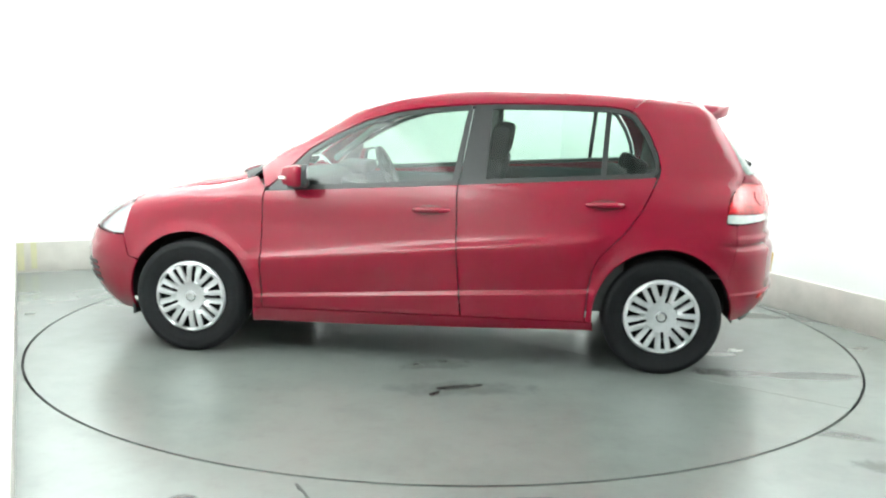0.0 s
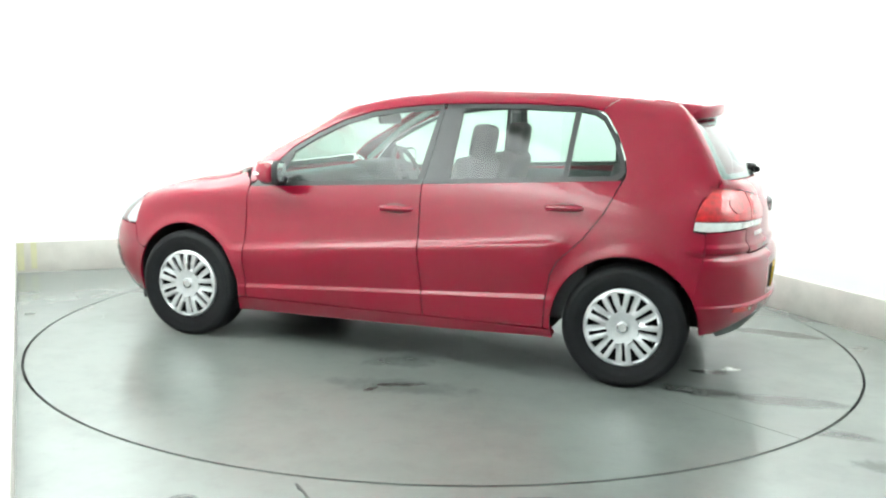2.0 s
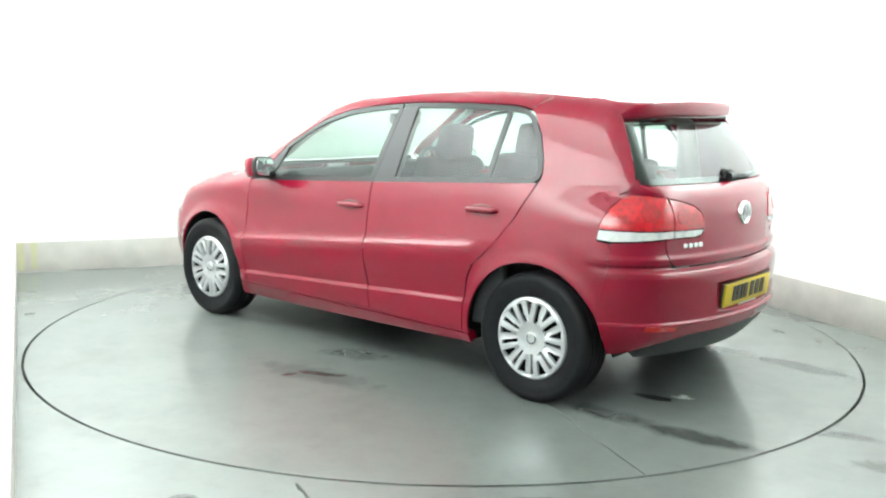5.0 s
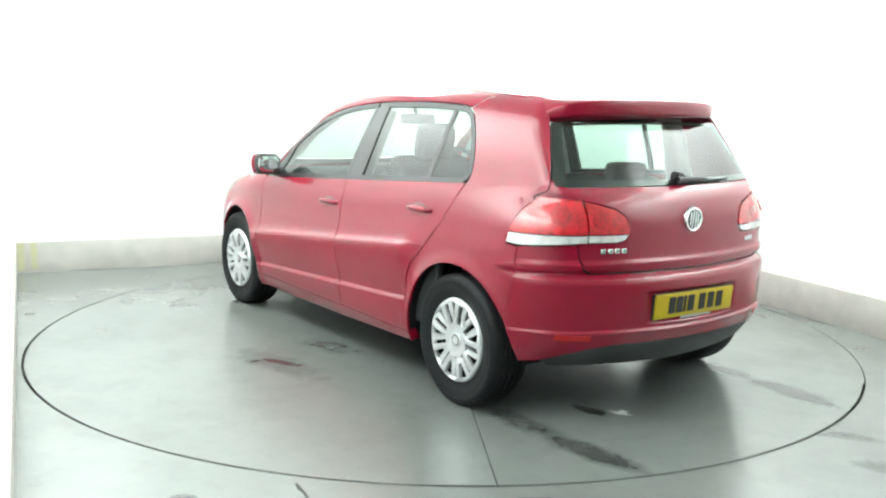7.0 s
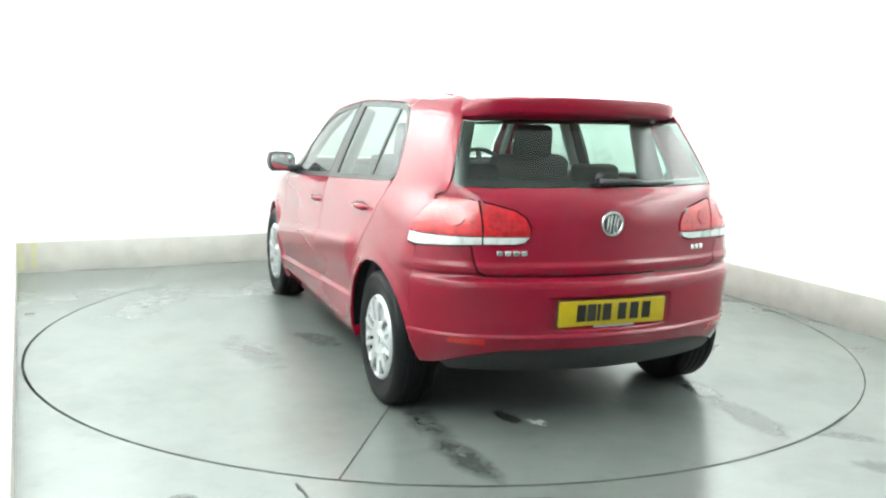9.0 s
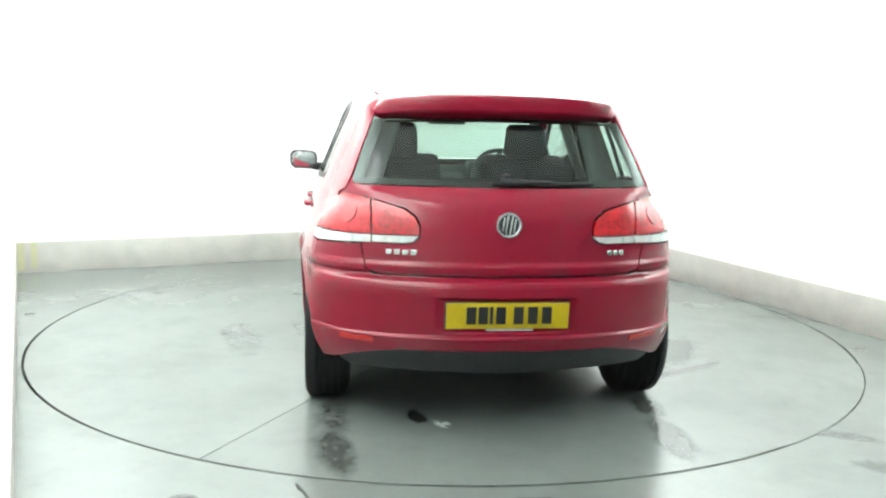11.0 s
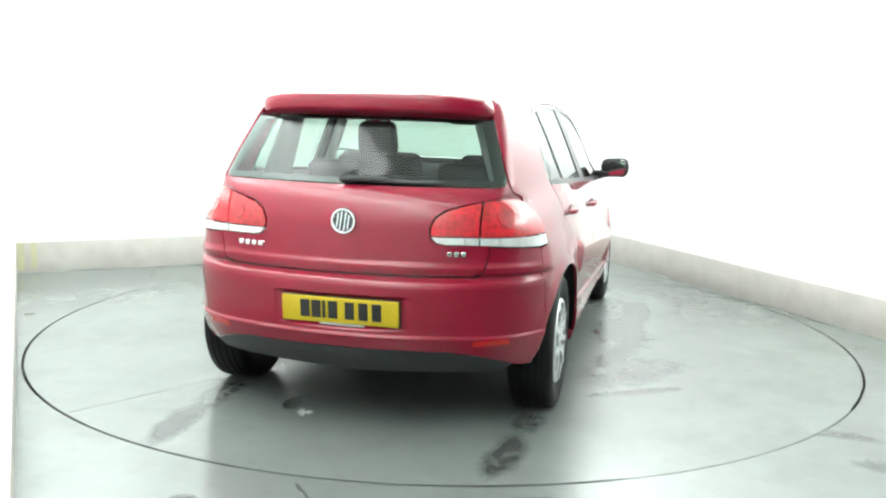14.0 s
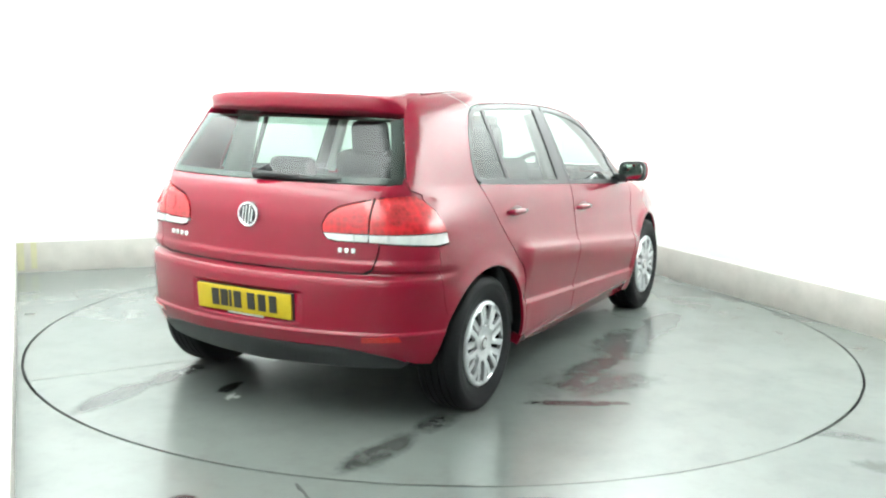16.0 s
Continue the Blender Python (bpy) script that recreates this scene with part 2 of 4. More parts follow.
# ---- the bay ----
def slab(name, u0, u1, v0, v1, z0, z1, material, label, bevel=0.0, kind="structure", category=""):
    bm = box(u1 - u0, v1 - v0, z1 - z0, Matrix.Translation(((u0 + u1) / 2, -(v0 + v1) / 2, (z0 + z1) / 2)), bevel, 2)
    ob = part(name, bm, material, None, label)
    ob.matrix_world = Matrix.Rotation(ROOM, 4, "Z")
    return tagged(ob, category=category, kind=kind)


RIM = 2.44
HOLE = (0.018, 0.0)       # centre of the pit


def build_bay():
    # floor sheet with the round pit of the turntable cut out
    bm = bmesh.new()
    corners = [(LEFT, BACK), (RIGHT, BACK), (RIGHT, FRONT), (LEFT, FRONT)]
    angles = sorted([2 * math.pi * i / 180 for i in range(180)] + [math.atan2(v, u) % (2 * math.pi) for u, v in corners])
    inner, low, outer = [], [], []
    for a in angles:
        c, s = math.cos(a), math.sin(a)
        far = min([k for k in ((RIGHT / c if c > 1e-6 else LEFT / c if c < -1e-6 else 99), (FRONT / s if s > 1e-6 else BACK / s if s < -1e-6 else 99))])
        inner.append(bm.verts.new(room(RIM * c, RIM * s) + Vector((*HOLE, 0))))
        low.append(bm.verts.new(room(RIM * c, RIM * s, -0.06) + Vector((*HOLE, 0))))
        outer.append(bm.verts.new(room(far * c, far * s)))
    n = len(angles)
    for i in range(n):
        j = (i + 1) % n
        bm.faces.new((inner[i], outer[i], outer[j], inner[j]))
        bm.faces.new((low[i], inner[i], inner[j], low[j]))
    bmesh.ops.recalc_face_normals(bm, faces=bm.faces)
    tagged(part("floor", bm, FLOOR, None, "grey-green painted concrete floor with scuffs and stains", smooth=False), category="floor", kind="structure")
    bm = bmesh.new()
    bmesh.ops.create_circle(bm, cap_ends=True, radius=RIM + 0.02, segments=96, matrix=Matrix.Translation((0, 0, -0.062)))
    tagged(part("turntable_pit", bm, PIT, None, "dark pit floor under the turntable"), category="pit", kind="structure")
    h = CEIL + 0.1
    slab("wall_north", LEFT - 0.15, RIGHT + 0.15, BACK - 0.15, BACK, -0.06, h, WHITE_WALL, "smooth white painted back wall of the bay", category="wall")
    slab("wall_west", LEFT - 0.15, LEFT, BACK, FRONT, -0.06, h, WHITE_WALL, "smooth white painted side wall of the bay", category="wall")
    slab("wall_east", RIGHT, RIGHT + 0.15, BACK, FRONT, -0.06, h, WHITE_WALL, "smooth white painted side wall of the bay", category="wall")
    # added out of view: its grey keeps reflections of this end dark
    slab("unseen_wall_south", LEFT - 0.15, RIGHT + 0.15, FRONT, FRONT + 0.15, -0.06, h, FAR_GREY, "unseen plain grey wall added to close the bay", category="wall")
    slab("ceiling", LEFT - 0.15, RIGHT + 0.15, BACK - 0.15, FRONT + 0.15, CEIL, CEIL + 0.1, CEILING_WHITE, "plain white ceiling over the bay", category="ceiling")
    sk = "pale grey painted skirting board along the wall"
    slab("baseboard_north", LEFT + 0.002, RIGHT - 0.016, BACK, BACK + 0.016, 0.0, 0.243, SKIRTING, sk, 0.003, category="baseboard")
    slab("baseboard_east", RIGHT - 0.014, RIGHT, BACK + 0.002, FRONT, 0.0, 0.25, SKIRTING, sk, 0.003, category="baseboard")
    slab("baseboard_west", LEFT, LEFT + 0.007, BACK + 0.018, 4.6, 0.0, 0.24, SKIRTING, sk, 0.002, category="baseboard")
    for u0, w, z0, z1 in ((LEFT + 0.012, 0.05, 0.02, 0.242), (LEFT + 0.11, 0.045, 0.03, 0.242)):
        slab("tape_strip", u0, u0 + w, BACK + 0.017, BACK + 0.0185, z0, z1, TAPE, "faded yellow tape strip stuck on the skirting board", kind="thing", category="tape")
    # a hairline crack in the fixed floor
    pts = [(-0.525, -2.447), (-0.505, -2.49), (-0.49, -2.51), (-0.455, -2.59), (-0.43, -2.7)]
    bm = bmesh.new()
    row = []
    for i, (x, y) in enumerate(pts):
        w = (0.005, 0.008, 0.005, 0.006, 0.003)[i]
        row.append((bm.verts.new((x - w, y, 0.003)), bm.verts.new((x + w, y, 0.003))))
    for p, q in zip(row, row[1:]):
        bm.faces.new((p[0], q[0], q[1], p[1]))
    ret = bmesh.ops.extrude_face_region(bm, geom=list(bm.faces))
    bmesh.ops.translate(bm, vec=(0, 0, -0.01), verts=[v for v in ret["geom"] if isinstance(v, bmesh.types.BMVert)])
    bmesh.ops.recalc_face_normals(bm, faces=bm.faces)
    tagged(part("floor_crack", bm, PIT, None, "dark filled crack in the painted floor", smooth=False), category="crack", kind="structure")


build_bay()


def build_turntable():
    table = tagged(new("turntable"), "round grey-green painted turntable set flush in the floor", "turntable")
    seams = [150.0, 270.0, 510.0]
    for a0, a1 in zip(seams, seams[1:]):
        bm = bmesh.new()
        half = 0.0035
        steps = int((a1 - a0) / 1.5)
        top, low = [], []
        for i in range(steps + 1):
            a = a0 + (a1 - a0) * i / steps
            k = a % 360
            r = RIM - (0.006 if 210.5 < k < 248.5 else 0.015)
            if i in (0, steps):
                shift = (half if i == 0 else -half) * (0.8 if round(k) == 150 else 0.12)
                a += math.degrees(shift / r)
            x, y = r * math.cos(radians(a)), r * math.sin(radians(a))
            top.append(bm.verts.new((x, y, 0)))
            low.append(bm.verts.new((x, y, -0.045)))
        m = radians((a0 + a1) / 2)
        spread = 0.0004 if a1 - a0 < 179 else 0.0
        top.append(bm.verts.new((spread * math.cos(m), spread * math.sin(m), 0)))
        low.append(bm.verts.new((spread * math.cos(m), spread * math.sin(m), -0.045)))
        bm.faces.new(top)
        n = len(top)
        for i in range(n):
            bm.faces.new((top[i], low[i], low[(i + 1) % n], top[(i + 1) % n]))
        bmesh.ops.recalc_face_normals(bm, faces=bm.faces)
        part("deck_panel", bm, DISC, table, smooth=False)
    bm = lathe([(0.0, -0.06), (0.30, -0.06), (0.30, -0.046), (0.0, -0.046)], 32)
    bm.transform(Matrix.Rotation(radians(90), 4, "X"))
    for v in bm.verts:
        v.co.z = -abs(v.co.z)
    part("bearing", bm, PIT, table)
    return table


# ---- the car's body: one smooth shape, from which all its panels are cut ----
AXLE, HUB = 1.289, 0.312


def curve(points):
    """A smooth monotone curve through (x, y) pairs."""
    xs = np.array([p[0] for p in points], float)
    ys = np.array([p[1] for p in points], float)
    h, d = np.diff(xs), np.diff(ys) / np.diff(xs)
    m = np.concatenate([[d[0]], np.where(d[:-1] * d[1:] > 0, 2 * d[:-1] * d[1:] / np.where(d[:-1] + d[1:] == 0, 1, d[:-1] + d[1:]), 0), [d[-1]]])

    def at(x):
        x = np.clip(np.asarray(x, float), xs[0], xs[-1])
        i = np.clip(np.searchsorted(xs, x) - 1, 0, len(xs) - 2)
        t = (x - xs[i]) / h[i]
        return ((2 * t**3 - 3 * t**2 + 1) * ys[i] + (t**3 - 2 * t**2 + t) * h[i] * m[i]
                + (-2 * t**3 + 3 * t**2) * ys[i + 1] + (t**3 - t**2) * h[i] * m[i + 1])
    return at


top_line = curve([(-1.9, 1.413), (-1.7, 1.441), (-1.5, 1.465), (-1.2, 1.493), (-0.8, 1.511), (-0.4, 1.511), (-0.05, 1.493), (0.2, 1.459), (0.40, 1.405), (0.62, 1.280), (0.87, 1.143),
                  (1.08, 1.012), (1.12, 1.0), (1.3, 0.965), (1.55, 0.912), (1.8, 0.845), (1.95, 0.79), (2.05, 0.74), (2.15, 0.66), (2.3, 0.5)])
rear_line = curve([(0.15, -1.74), (0.22, -1.84), (0.30, -1.915), (0.36, -1.962), (0.42, -1.99), (0.438, -1.998), (0.45, -1.985), (0.5, -1.988), (0.6, -1.99), (0.645, -1.988), (0.67, -1.978),
                   (0.69, -1.95), (0.70, -1.945), (0.712, -1.962), (0.73, -1.962), (0.76, -1.945), (0.90, -1.932), (0.98, -1.908), (1.03, -1.88), (1.065, -1.845), (1.2, -1.745), (1.345, -1.635), (1.40, -1.585), (1.5, -1.49)])
front_line = curve([(0.15, 1.93), (0.22, 2.03), (0.3, 2.10), (0.4, 2.15), (0.52, 2.165), (0.62, 2.15), (0.7, 2.128), (0.8, 2.075), (1.0, 1.9), (1.5, 1.5)])
flank = curve([(0.15, 0.79), (0.2, 0.83), (0.26, 0.852), (0.32, 0.862), (0.45, 0.873), (0.6, 0.880), (0.64, 0.880), (0.66, 0.8795), (0.68, 0.878), (0.72, 0.874), (0.82, 0.860), (0.90, 0.845), (0.96, 0.829), (1.0, 0.815), (1.1, 0.775), (1.2, 0.735),
               (1.3, 0.692), (1.38, 0.656), (1.45, 0.622), (1.55, 0.56)])


def smooth_max(a, b, k):
    h = np.maximum(k - np.abs(a - b), 0) / k
    return np.maximum(a, b) + h * h * k / 4


def step(x, a, b):
    t = np.clip((x - a) / (b - a), 0, 1)
    return t * t * (3 - 2 * t)


def shape(p):
    """Below zero inside the body, above zero outside; about metres."""
    x, y, z = p[..., 0], np.abs(p[..., 1]), p[..., 2]
    w = flank(z + (np.clip(x, -0.9, 0.95) + 0.2) * 0.085 * step(z, 0.38, 0.52) * (1 - step(z, 0.72, 0.86)))
    high = step(z, 0.86, 1.06)
    back = np.maximum(-x - 0.85, 0)
    fore = np.maximum(x - 0.9, 0)
    w = w - back**2 * (0.085 + 0.075 * high) - fore**2 * 0.115 * (1 - high) - np.maximum(x - 0.1, 0)**2 * 0.10 * high
    # pressed line low on the doors
    zc = 0.345 + 0.055 * (0.85 - x)
    low = (1 - step(z, zc - 0.014, zc + 0.014)) * 0.016 * step(x, -0.95, -0.85) * (1 - step(x, 0.86, 0.95))
    w = w + low * step(z, 0.2, 0.3)
    # pressed line along the flank, rising to the rear
    zf = 0.655 - 0.09 * (x + 0.2)
    over = 0.005 * np.log1p(np.exp(np.clip((z - zf) / 0.005, -40, 40)))
    w = w + 0.028 * np.exp(-over / 0.022) * step(z, zf - 0.30, zf - 0.02) * step(x, -1.02, -0.86) * (1 - step(x, 0.88, 1.04))
    # lips round the wheel arches
    for cx in (AXLE, -AXLE):
        r = np.hypot(x - cx, z - HUB)
        w = w + 0.017 * np.exp(-((r - 0.362) / 0.045) ** 2) * (1 - step(z, 0.72, 0.8))
    side = (y - w) * 0.93
    xs = x + y * y * np.where(x > 0.2, 0.15 * step(x, 0.0, 0.7) * (1 - step(x, 1.0, 1.3)) + 0.12 * step(x, 1.2, 1.7), 0)
    crown = 0.055 * (1 - step(x, 0.4, 1.1)) + 0.06 - 0.025 * step(x, 0.3, 0.6) * (1 - step(x, 1.0, 1.2))
    slope = 1 / np.sqrt(1 + ((top_line(xs + 0.02) - top_line(xs - 0.02)) / 0.04) ** 2)
    top = (z - top_line(xs) + crown * y * y) * slope
    kr = 0.22 + 0.10 * (1 - step(z, 0.5, 1.0))
    tail = rear_line(z) + kr * y * y + 0.30 * np.maximum(y - 0.45, 0) ** 2
    # shallow recess for the number plate
    pocket = step(z, 0.462, 0.476) * (1 - step(z, 0.598, 0.612)) * (1 - step(y, 0.292, 0.31))
    tail = tail + pocket * np.maximum(-1.958 - tail, 0)
    rear = (tail - x) * np.where(z > 1.0, 0.8, 0.97)
    front = (x - front_line(z) + 0.42 * y * y) * 0.9
    g = smooth_max(side, top, 0.085 + 0.045 * step(x, 0.9, 1.2))
    g = smooth_max(g, rear, 0.16 - 0.105 * step(z, 0.99, 1.08) - 0.025 * step(z, 1.3, 1.36))
    return smooth_max(g, front, 0.22)


def cast(origin, way, reach=2.6):
    """Where rays from inside the body leave it."""
    origin, way = np.asarray(origin, float), np.asarray(way, float)
    lo, hi = np.zeros(len(origin)), np.full(len(origin), reach)
    ts = np.linspace(0, reach, 30)
    inside = np.ones(len(origin), bool)
    for t in ts[1:]:
        now = shape(origin + way * t) < 0
        hit_now = inside & ~now
        hi[hit_now] = t
        lo[inside & now] = t
        inside &= now
    for _ in range(22):
        mid = (lo + hi) / 2
        neg = shape(origin + way * mid[:, None]) < 0
        lo, hi = np.where(neg, mid, lo), np.where(neg, hi, mid)
    return origin + way * ((lo + hi) / 2)[:, None]


def gradient(p):
    e = 0.0015
    g = np.stack([shape(p + d) - shape(p - d) for d in np.eye(3) * e], -1)
    return g / np.linalg.norm(g, axis=-1, keepdims=True)


MID_Z, REAR_X, FRONT_X = 0.60, -1.0, 1.05


def from_domain(kind, u, v):
    u, v = np.asarray(u, float), np.asarray(v, float)
    o = np.zeros_like(u)
    if kind == "a":      # fan about a line along the car: x, angle
        return cast(np.stack([u, o, o + MID_Z], -1), np.stack([o, np.cos(v), np.sin(v)], -1))
    c = REAR_X if kind == "b" else FRONT_X
    s = -1 if kind == "b" else 1
    return cast(np.stack([o + c, o, v], -1), np.stack([s * np.cos(u), np.sin(u), o], -1))


def to_domain(kind, p):
    if kind == "a":
        return np.stack([p[:, 0], np.arctan2(p[:, 2] - MID_Z, p[:, 1])], -1)
    if kind == "b":
        return np.stack([np.arctan2(p[:, 1], REAR_X - p[:, 0]), p[:, 2]], -1)
    return np.stack([np.arctan2(p[:, 1], p[:, 0] - FRONT_X), p[:, 2]], -1)


def on_body(how, a, b):
    """Points of the body seen square from the side (x, z), from behind or before (y, z), or from above (x, y)."""
    a, b = np.asarray(a, float), np.asarray(b, float)
    o = np.zeros_like(a)
    if how == "s":
        return cast(np.stack([a, o, b], -1), np.stack([o, o + 1, o], -1))
    if how == "r":
        return cast(np.stack([o + REAR_X, a, b], -1), np.stack([o - 1, o, o], -1))
    if how == "f":
        return cast(np.stack([o + FRONT_X, a, b], -1), np.stack([o + 1, o, o], -1))
    return cast(np.stack([a, b, o + 0.5], -1), np.stack([o, o, o + 1], -1))


def outline(kind, spec):
    """A closed outline: runs of (how, [(a, b), ...]); each run is followed finely on the body."""
    pts = []
    for how, run in spec:
        fine = []
        for (a0, b0), (a1, b1) in zip(run, run[1:]):
            n = max(1, int(math.hypot(a1 - a0, b1 - b0) / 0.02))
            fine += [(a0 + (a1 - a0) * i / n, b0 + (b1 - b0) * i / n) for i in range(n)]
        fine.append(run[-1])
        pts.append(on_body(how, [q[0] for q in fine], [q[1] for q in fine]))
    return to_domain(kind, np.concatenate(pts))


def clip_axis(poly, axis, value, keep_above):
    out = []
    n = len(poly)
    for i in range(n):
        p, q = poly[i], poly[(i + 1) % n]
        a, b = p[axis] - value, q[axis] - value
        if not keep_above:
            a, b = -a, -b
        if a >= 0:
            out.append(p)
        if (a > 0 and b < 0) or (a < 0 and b > 0):
            t = a / (a - b)
            out.append((p[0] + (q[0] - p[0]) * t, p[1] + (q[1] - p[1]) * t))
    return out


def fill(poly, du, dv):
    """Cut a closed outline into grid cells: flat vertices and faces."""
    P = [tuple(q) for q in poly]
    keep = [P[0]]
    for q in P[1:]:
        if abs(q[0] - keep[-1][0]) + abs(q[1] - keep[-1][1]) > 1e-5:
            keep.append(q)
    if abs(keep[0][0] - keep[-1][0]) + abs(keep[0][1] - keep[-1][1]) < 1e-5:
        keep.pop()
    P = keep
    area = sum(p[0] * q[1] - q[0] * p[1] for p, q in zip(P, P[1:] + P[:1]))
    if area < 0:
        P = P[::-1]
    us, vs = [p[0] for p in P], [p[1] for p in P]
    u0, v0 = min(us), min(vs)
    nu, nv = max(1, math.ceil((max(us) - u0) / du)), max(1, math.ceil((max(vs) - v0) / dv))
    du, dv = (max(us) - u0) / nu, (max(vs) - v0) / nv
    verts, index, faces = [], {}, []

    def vertex(q):
        k = (round(q[0] * 2e5), round(q[1] * 2e5))
        if k not in index:
            index[k] = len(verts)
            verts.append(q)
        return index[k]
    for i in range(nu):
        strip = P
        strip = clip_axis(strip, 0, u0 + i * du, True)
        strip = clip_axis(strip, 0, u0 + (i + 1) * du, False) if strip else strip
        if len(strip) < 3:
            continue
        for j in range(nv):
            cell = clip_axis(strip, 1, v0 + j * dv, True)
            cell = clip_axis(cell, 1, v0 + (j + 1) * dv, False) if cell else cell
            if len(cell) < 3:
                continue
            ar = abs(sum(p[0] * q[1] - q[0] * p[1] for p, q in zip(cell, cell[1:] + cell[:1])))
            if ar < 1e-9:
                continue
            ids = []
            for q in cell:
                k = vertex(q)
                if not ids or ids[-1] != k:
                    ids.append(k)
            if ids[0] == ids[-1]:
                ids.pop()
            if len(ids) >= 3 and len(set(ids)) == len(ids):
                faces.append(ids)
    return np.array(verts), faces, np.array(P)


def panel(name, kind, spec, material, parent, label="", sink=0.0, depth=0.014, cell=0.03, both=True, domain=False, fine=1.0):
    """One sheet of the body with turned-in edges; both: also its twin on the other side. Returns the objects."""
    poly = np.array(spec) if domain else outline(kind, spec)
    flat, faces, loop = fill(poly, cell if kind == "a" else cell / 0.8, (cell / 0.85 if kind == "a" else cell) / fine)
    p = from_domain(kind, flat[:, 0], flat[:, 1])
    n = gradient(p)
    edge = from_domain(kind, loop[:, 0], loop[:, 1])
    en = gradient(edge)
    tangent = np.roll(edge, -1, 0) - np.roll(edge, 1, 0)
    p, edge = p - n * sink, edge - en * sink
    out = np.cross(tangent, en)
    out /= np.maximum(np.linalg.norm(out, axis=1, keepdims=True), 1e-9)
    k, m = len(p), len(edge)
    allv = np.concatenate([p, edge, edge - en * depth])
    # the faces look outwards
    total = 0.0
    for f in faces:
        for i1, i2 in zip(f[1:], f[2:]):
            total += float(np.cross(p[i1] - p[f[0]], p[i2] - p[f[0]]) @ n[f[0]])
    turn = total < 0
    fs = [f[::-1] if turn else f for f in faces]
    walls = [[k + i, k + m + i, k + m + (i + 1) % m, k + (i + 1) % m] for i in range(m)]
    cen = p.mean(0)
    if float(((edge - cen) * out).sum()) < 0:
        out = -out
    if sum(float(np.cross(allv[w[1]] - allv[w[0]], allv[w[2]] - allv[w[0]]) @ out[w[0] - k]) for w in walls) < 0:
        walls = [w[::-1] for w in walls]
    alln = np.concatenate([n, out, out])
    made = []
    for sign in ((1, -1) if both else (1,)):
        s = np.array([1, sign, 1])
        ff = fs + walls if sign > 0 else [f[::-1] for f in fs + walls]
        par = parent[0 if sign > 0 else 1] if isinstance(parent, (list, tuple)) else parent
        made.append(mesh_object(name, allv * s, ff, material, par, label, normals=alln * s))
    return made


def arc(cx, r, a0, a1, n=24):
    return [(cx + r * math.cos(radians(a0 + (a1 - a0) * i / n)), HUB + r * math.sin(radians(a0 + (a1 - a0) * i / n))) for i in range(n + 1)]


def belt(x):
    return 0.972 - 0.062 * x


def inset(path, d):
    """A path moved to its left by d."""
    out = []
    for i, p in enumerate(path):
        a, b = path[max(i - 1, 0)], path[min(i + 1, len(path) - 1)]
        tx, ty = b[0] - a[0], b[1] - a[1]
        k = math.hypot(tx, ty)
        out.append((p[0] - ty / k * d, p[1] + tx / k * d))
    return out


G = 0.003     # half of the gap between panels
DOOR_TOP = [(0.845, 0.935), (0.64, 1.14), (0.50, 1.222), (0.33, 1.302), (0.16, 1.353), (0.0, 1.378), (-0.12, 1.391), (-0.24, 1.401)]
REAR_TOP = [(-0.26, 1.402), (-0.40, 1.408), (-0.7, 1.412), (-0.98, 1.405), (-1.07, 1.392), (-1.125, 1.36), (-1.19, 1.265), (-1.235, 1.16), (-1.25, 1.09), (-1.235, 1.06), (-1.20, belt(-1.2))]
B_SEAM = [(-0.245, 1.40), (-0.185, belt(-0.185)), (-0.185, 0.92), (-0.19, 0.69), (-0.213, 0.38), (-0.222, 0.275)]
R_SEAM = [(-1.243, 1.048), (-1.20, 0.955), (-1.165, 0.88), (-1.07, 0.75), (-0.95, 0.63), (-0.915, 0.56), (-0.893, 0.44), (-0.885, 0.275)]


def shift(path, dx, dz=0.0):
    return [(x + dx, z + dz) for x, z in path]


def rounded_plate(w, h, t, r, m, lean=0.0):
    """A plate w by h in y and z with large round corners, t thick in x, its edge softened."""
    ring = []
    for cy, cz, a0 in ((1, 1, 0), (-1, 1, 90), (-1, -1, 180), (1, -1, 270)):
        for k in range(9):
            ang = radians(a0 + 90 * k / 8)
            ring.append((cy * (w / 2 - r) + r * math.cos(ang), cz * (h / 2 - r) + r * math.sin(ang)))
    bm = bmesh.new()
    loops = []
    for x, s in ((-t / 2, 0.93), (-t / 2 + 0.15 * t, 0.985), (0, 1.0), (t / 2 - 0.15 * t, 0.985), (t / 2, 0.93)):
        loops.append([bm.verts.new((x, y * s, z * s + lean * y)) for y, z in ring])
    for p, q in zip(loops, loops[1:]):
        for i in range(len(ring)):
            bm.faces.new((p[i], p[(i + 1) % len(ring)], q[(i + 1) % len(ring)], q[i]))
    bm.faces.new(loops[0][::-1])
    bm.faces.new(loops[-1])
    bm.transform(m)
    bmesh.ops.recalc_face_normals(bm, faces=bm.faces)
    return bm


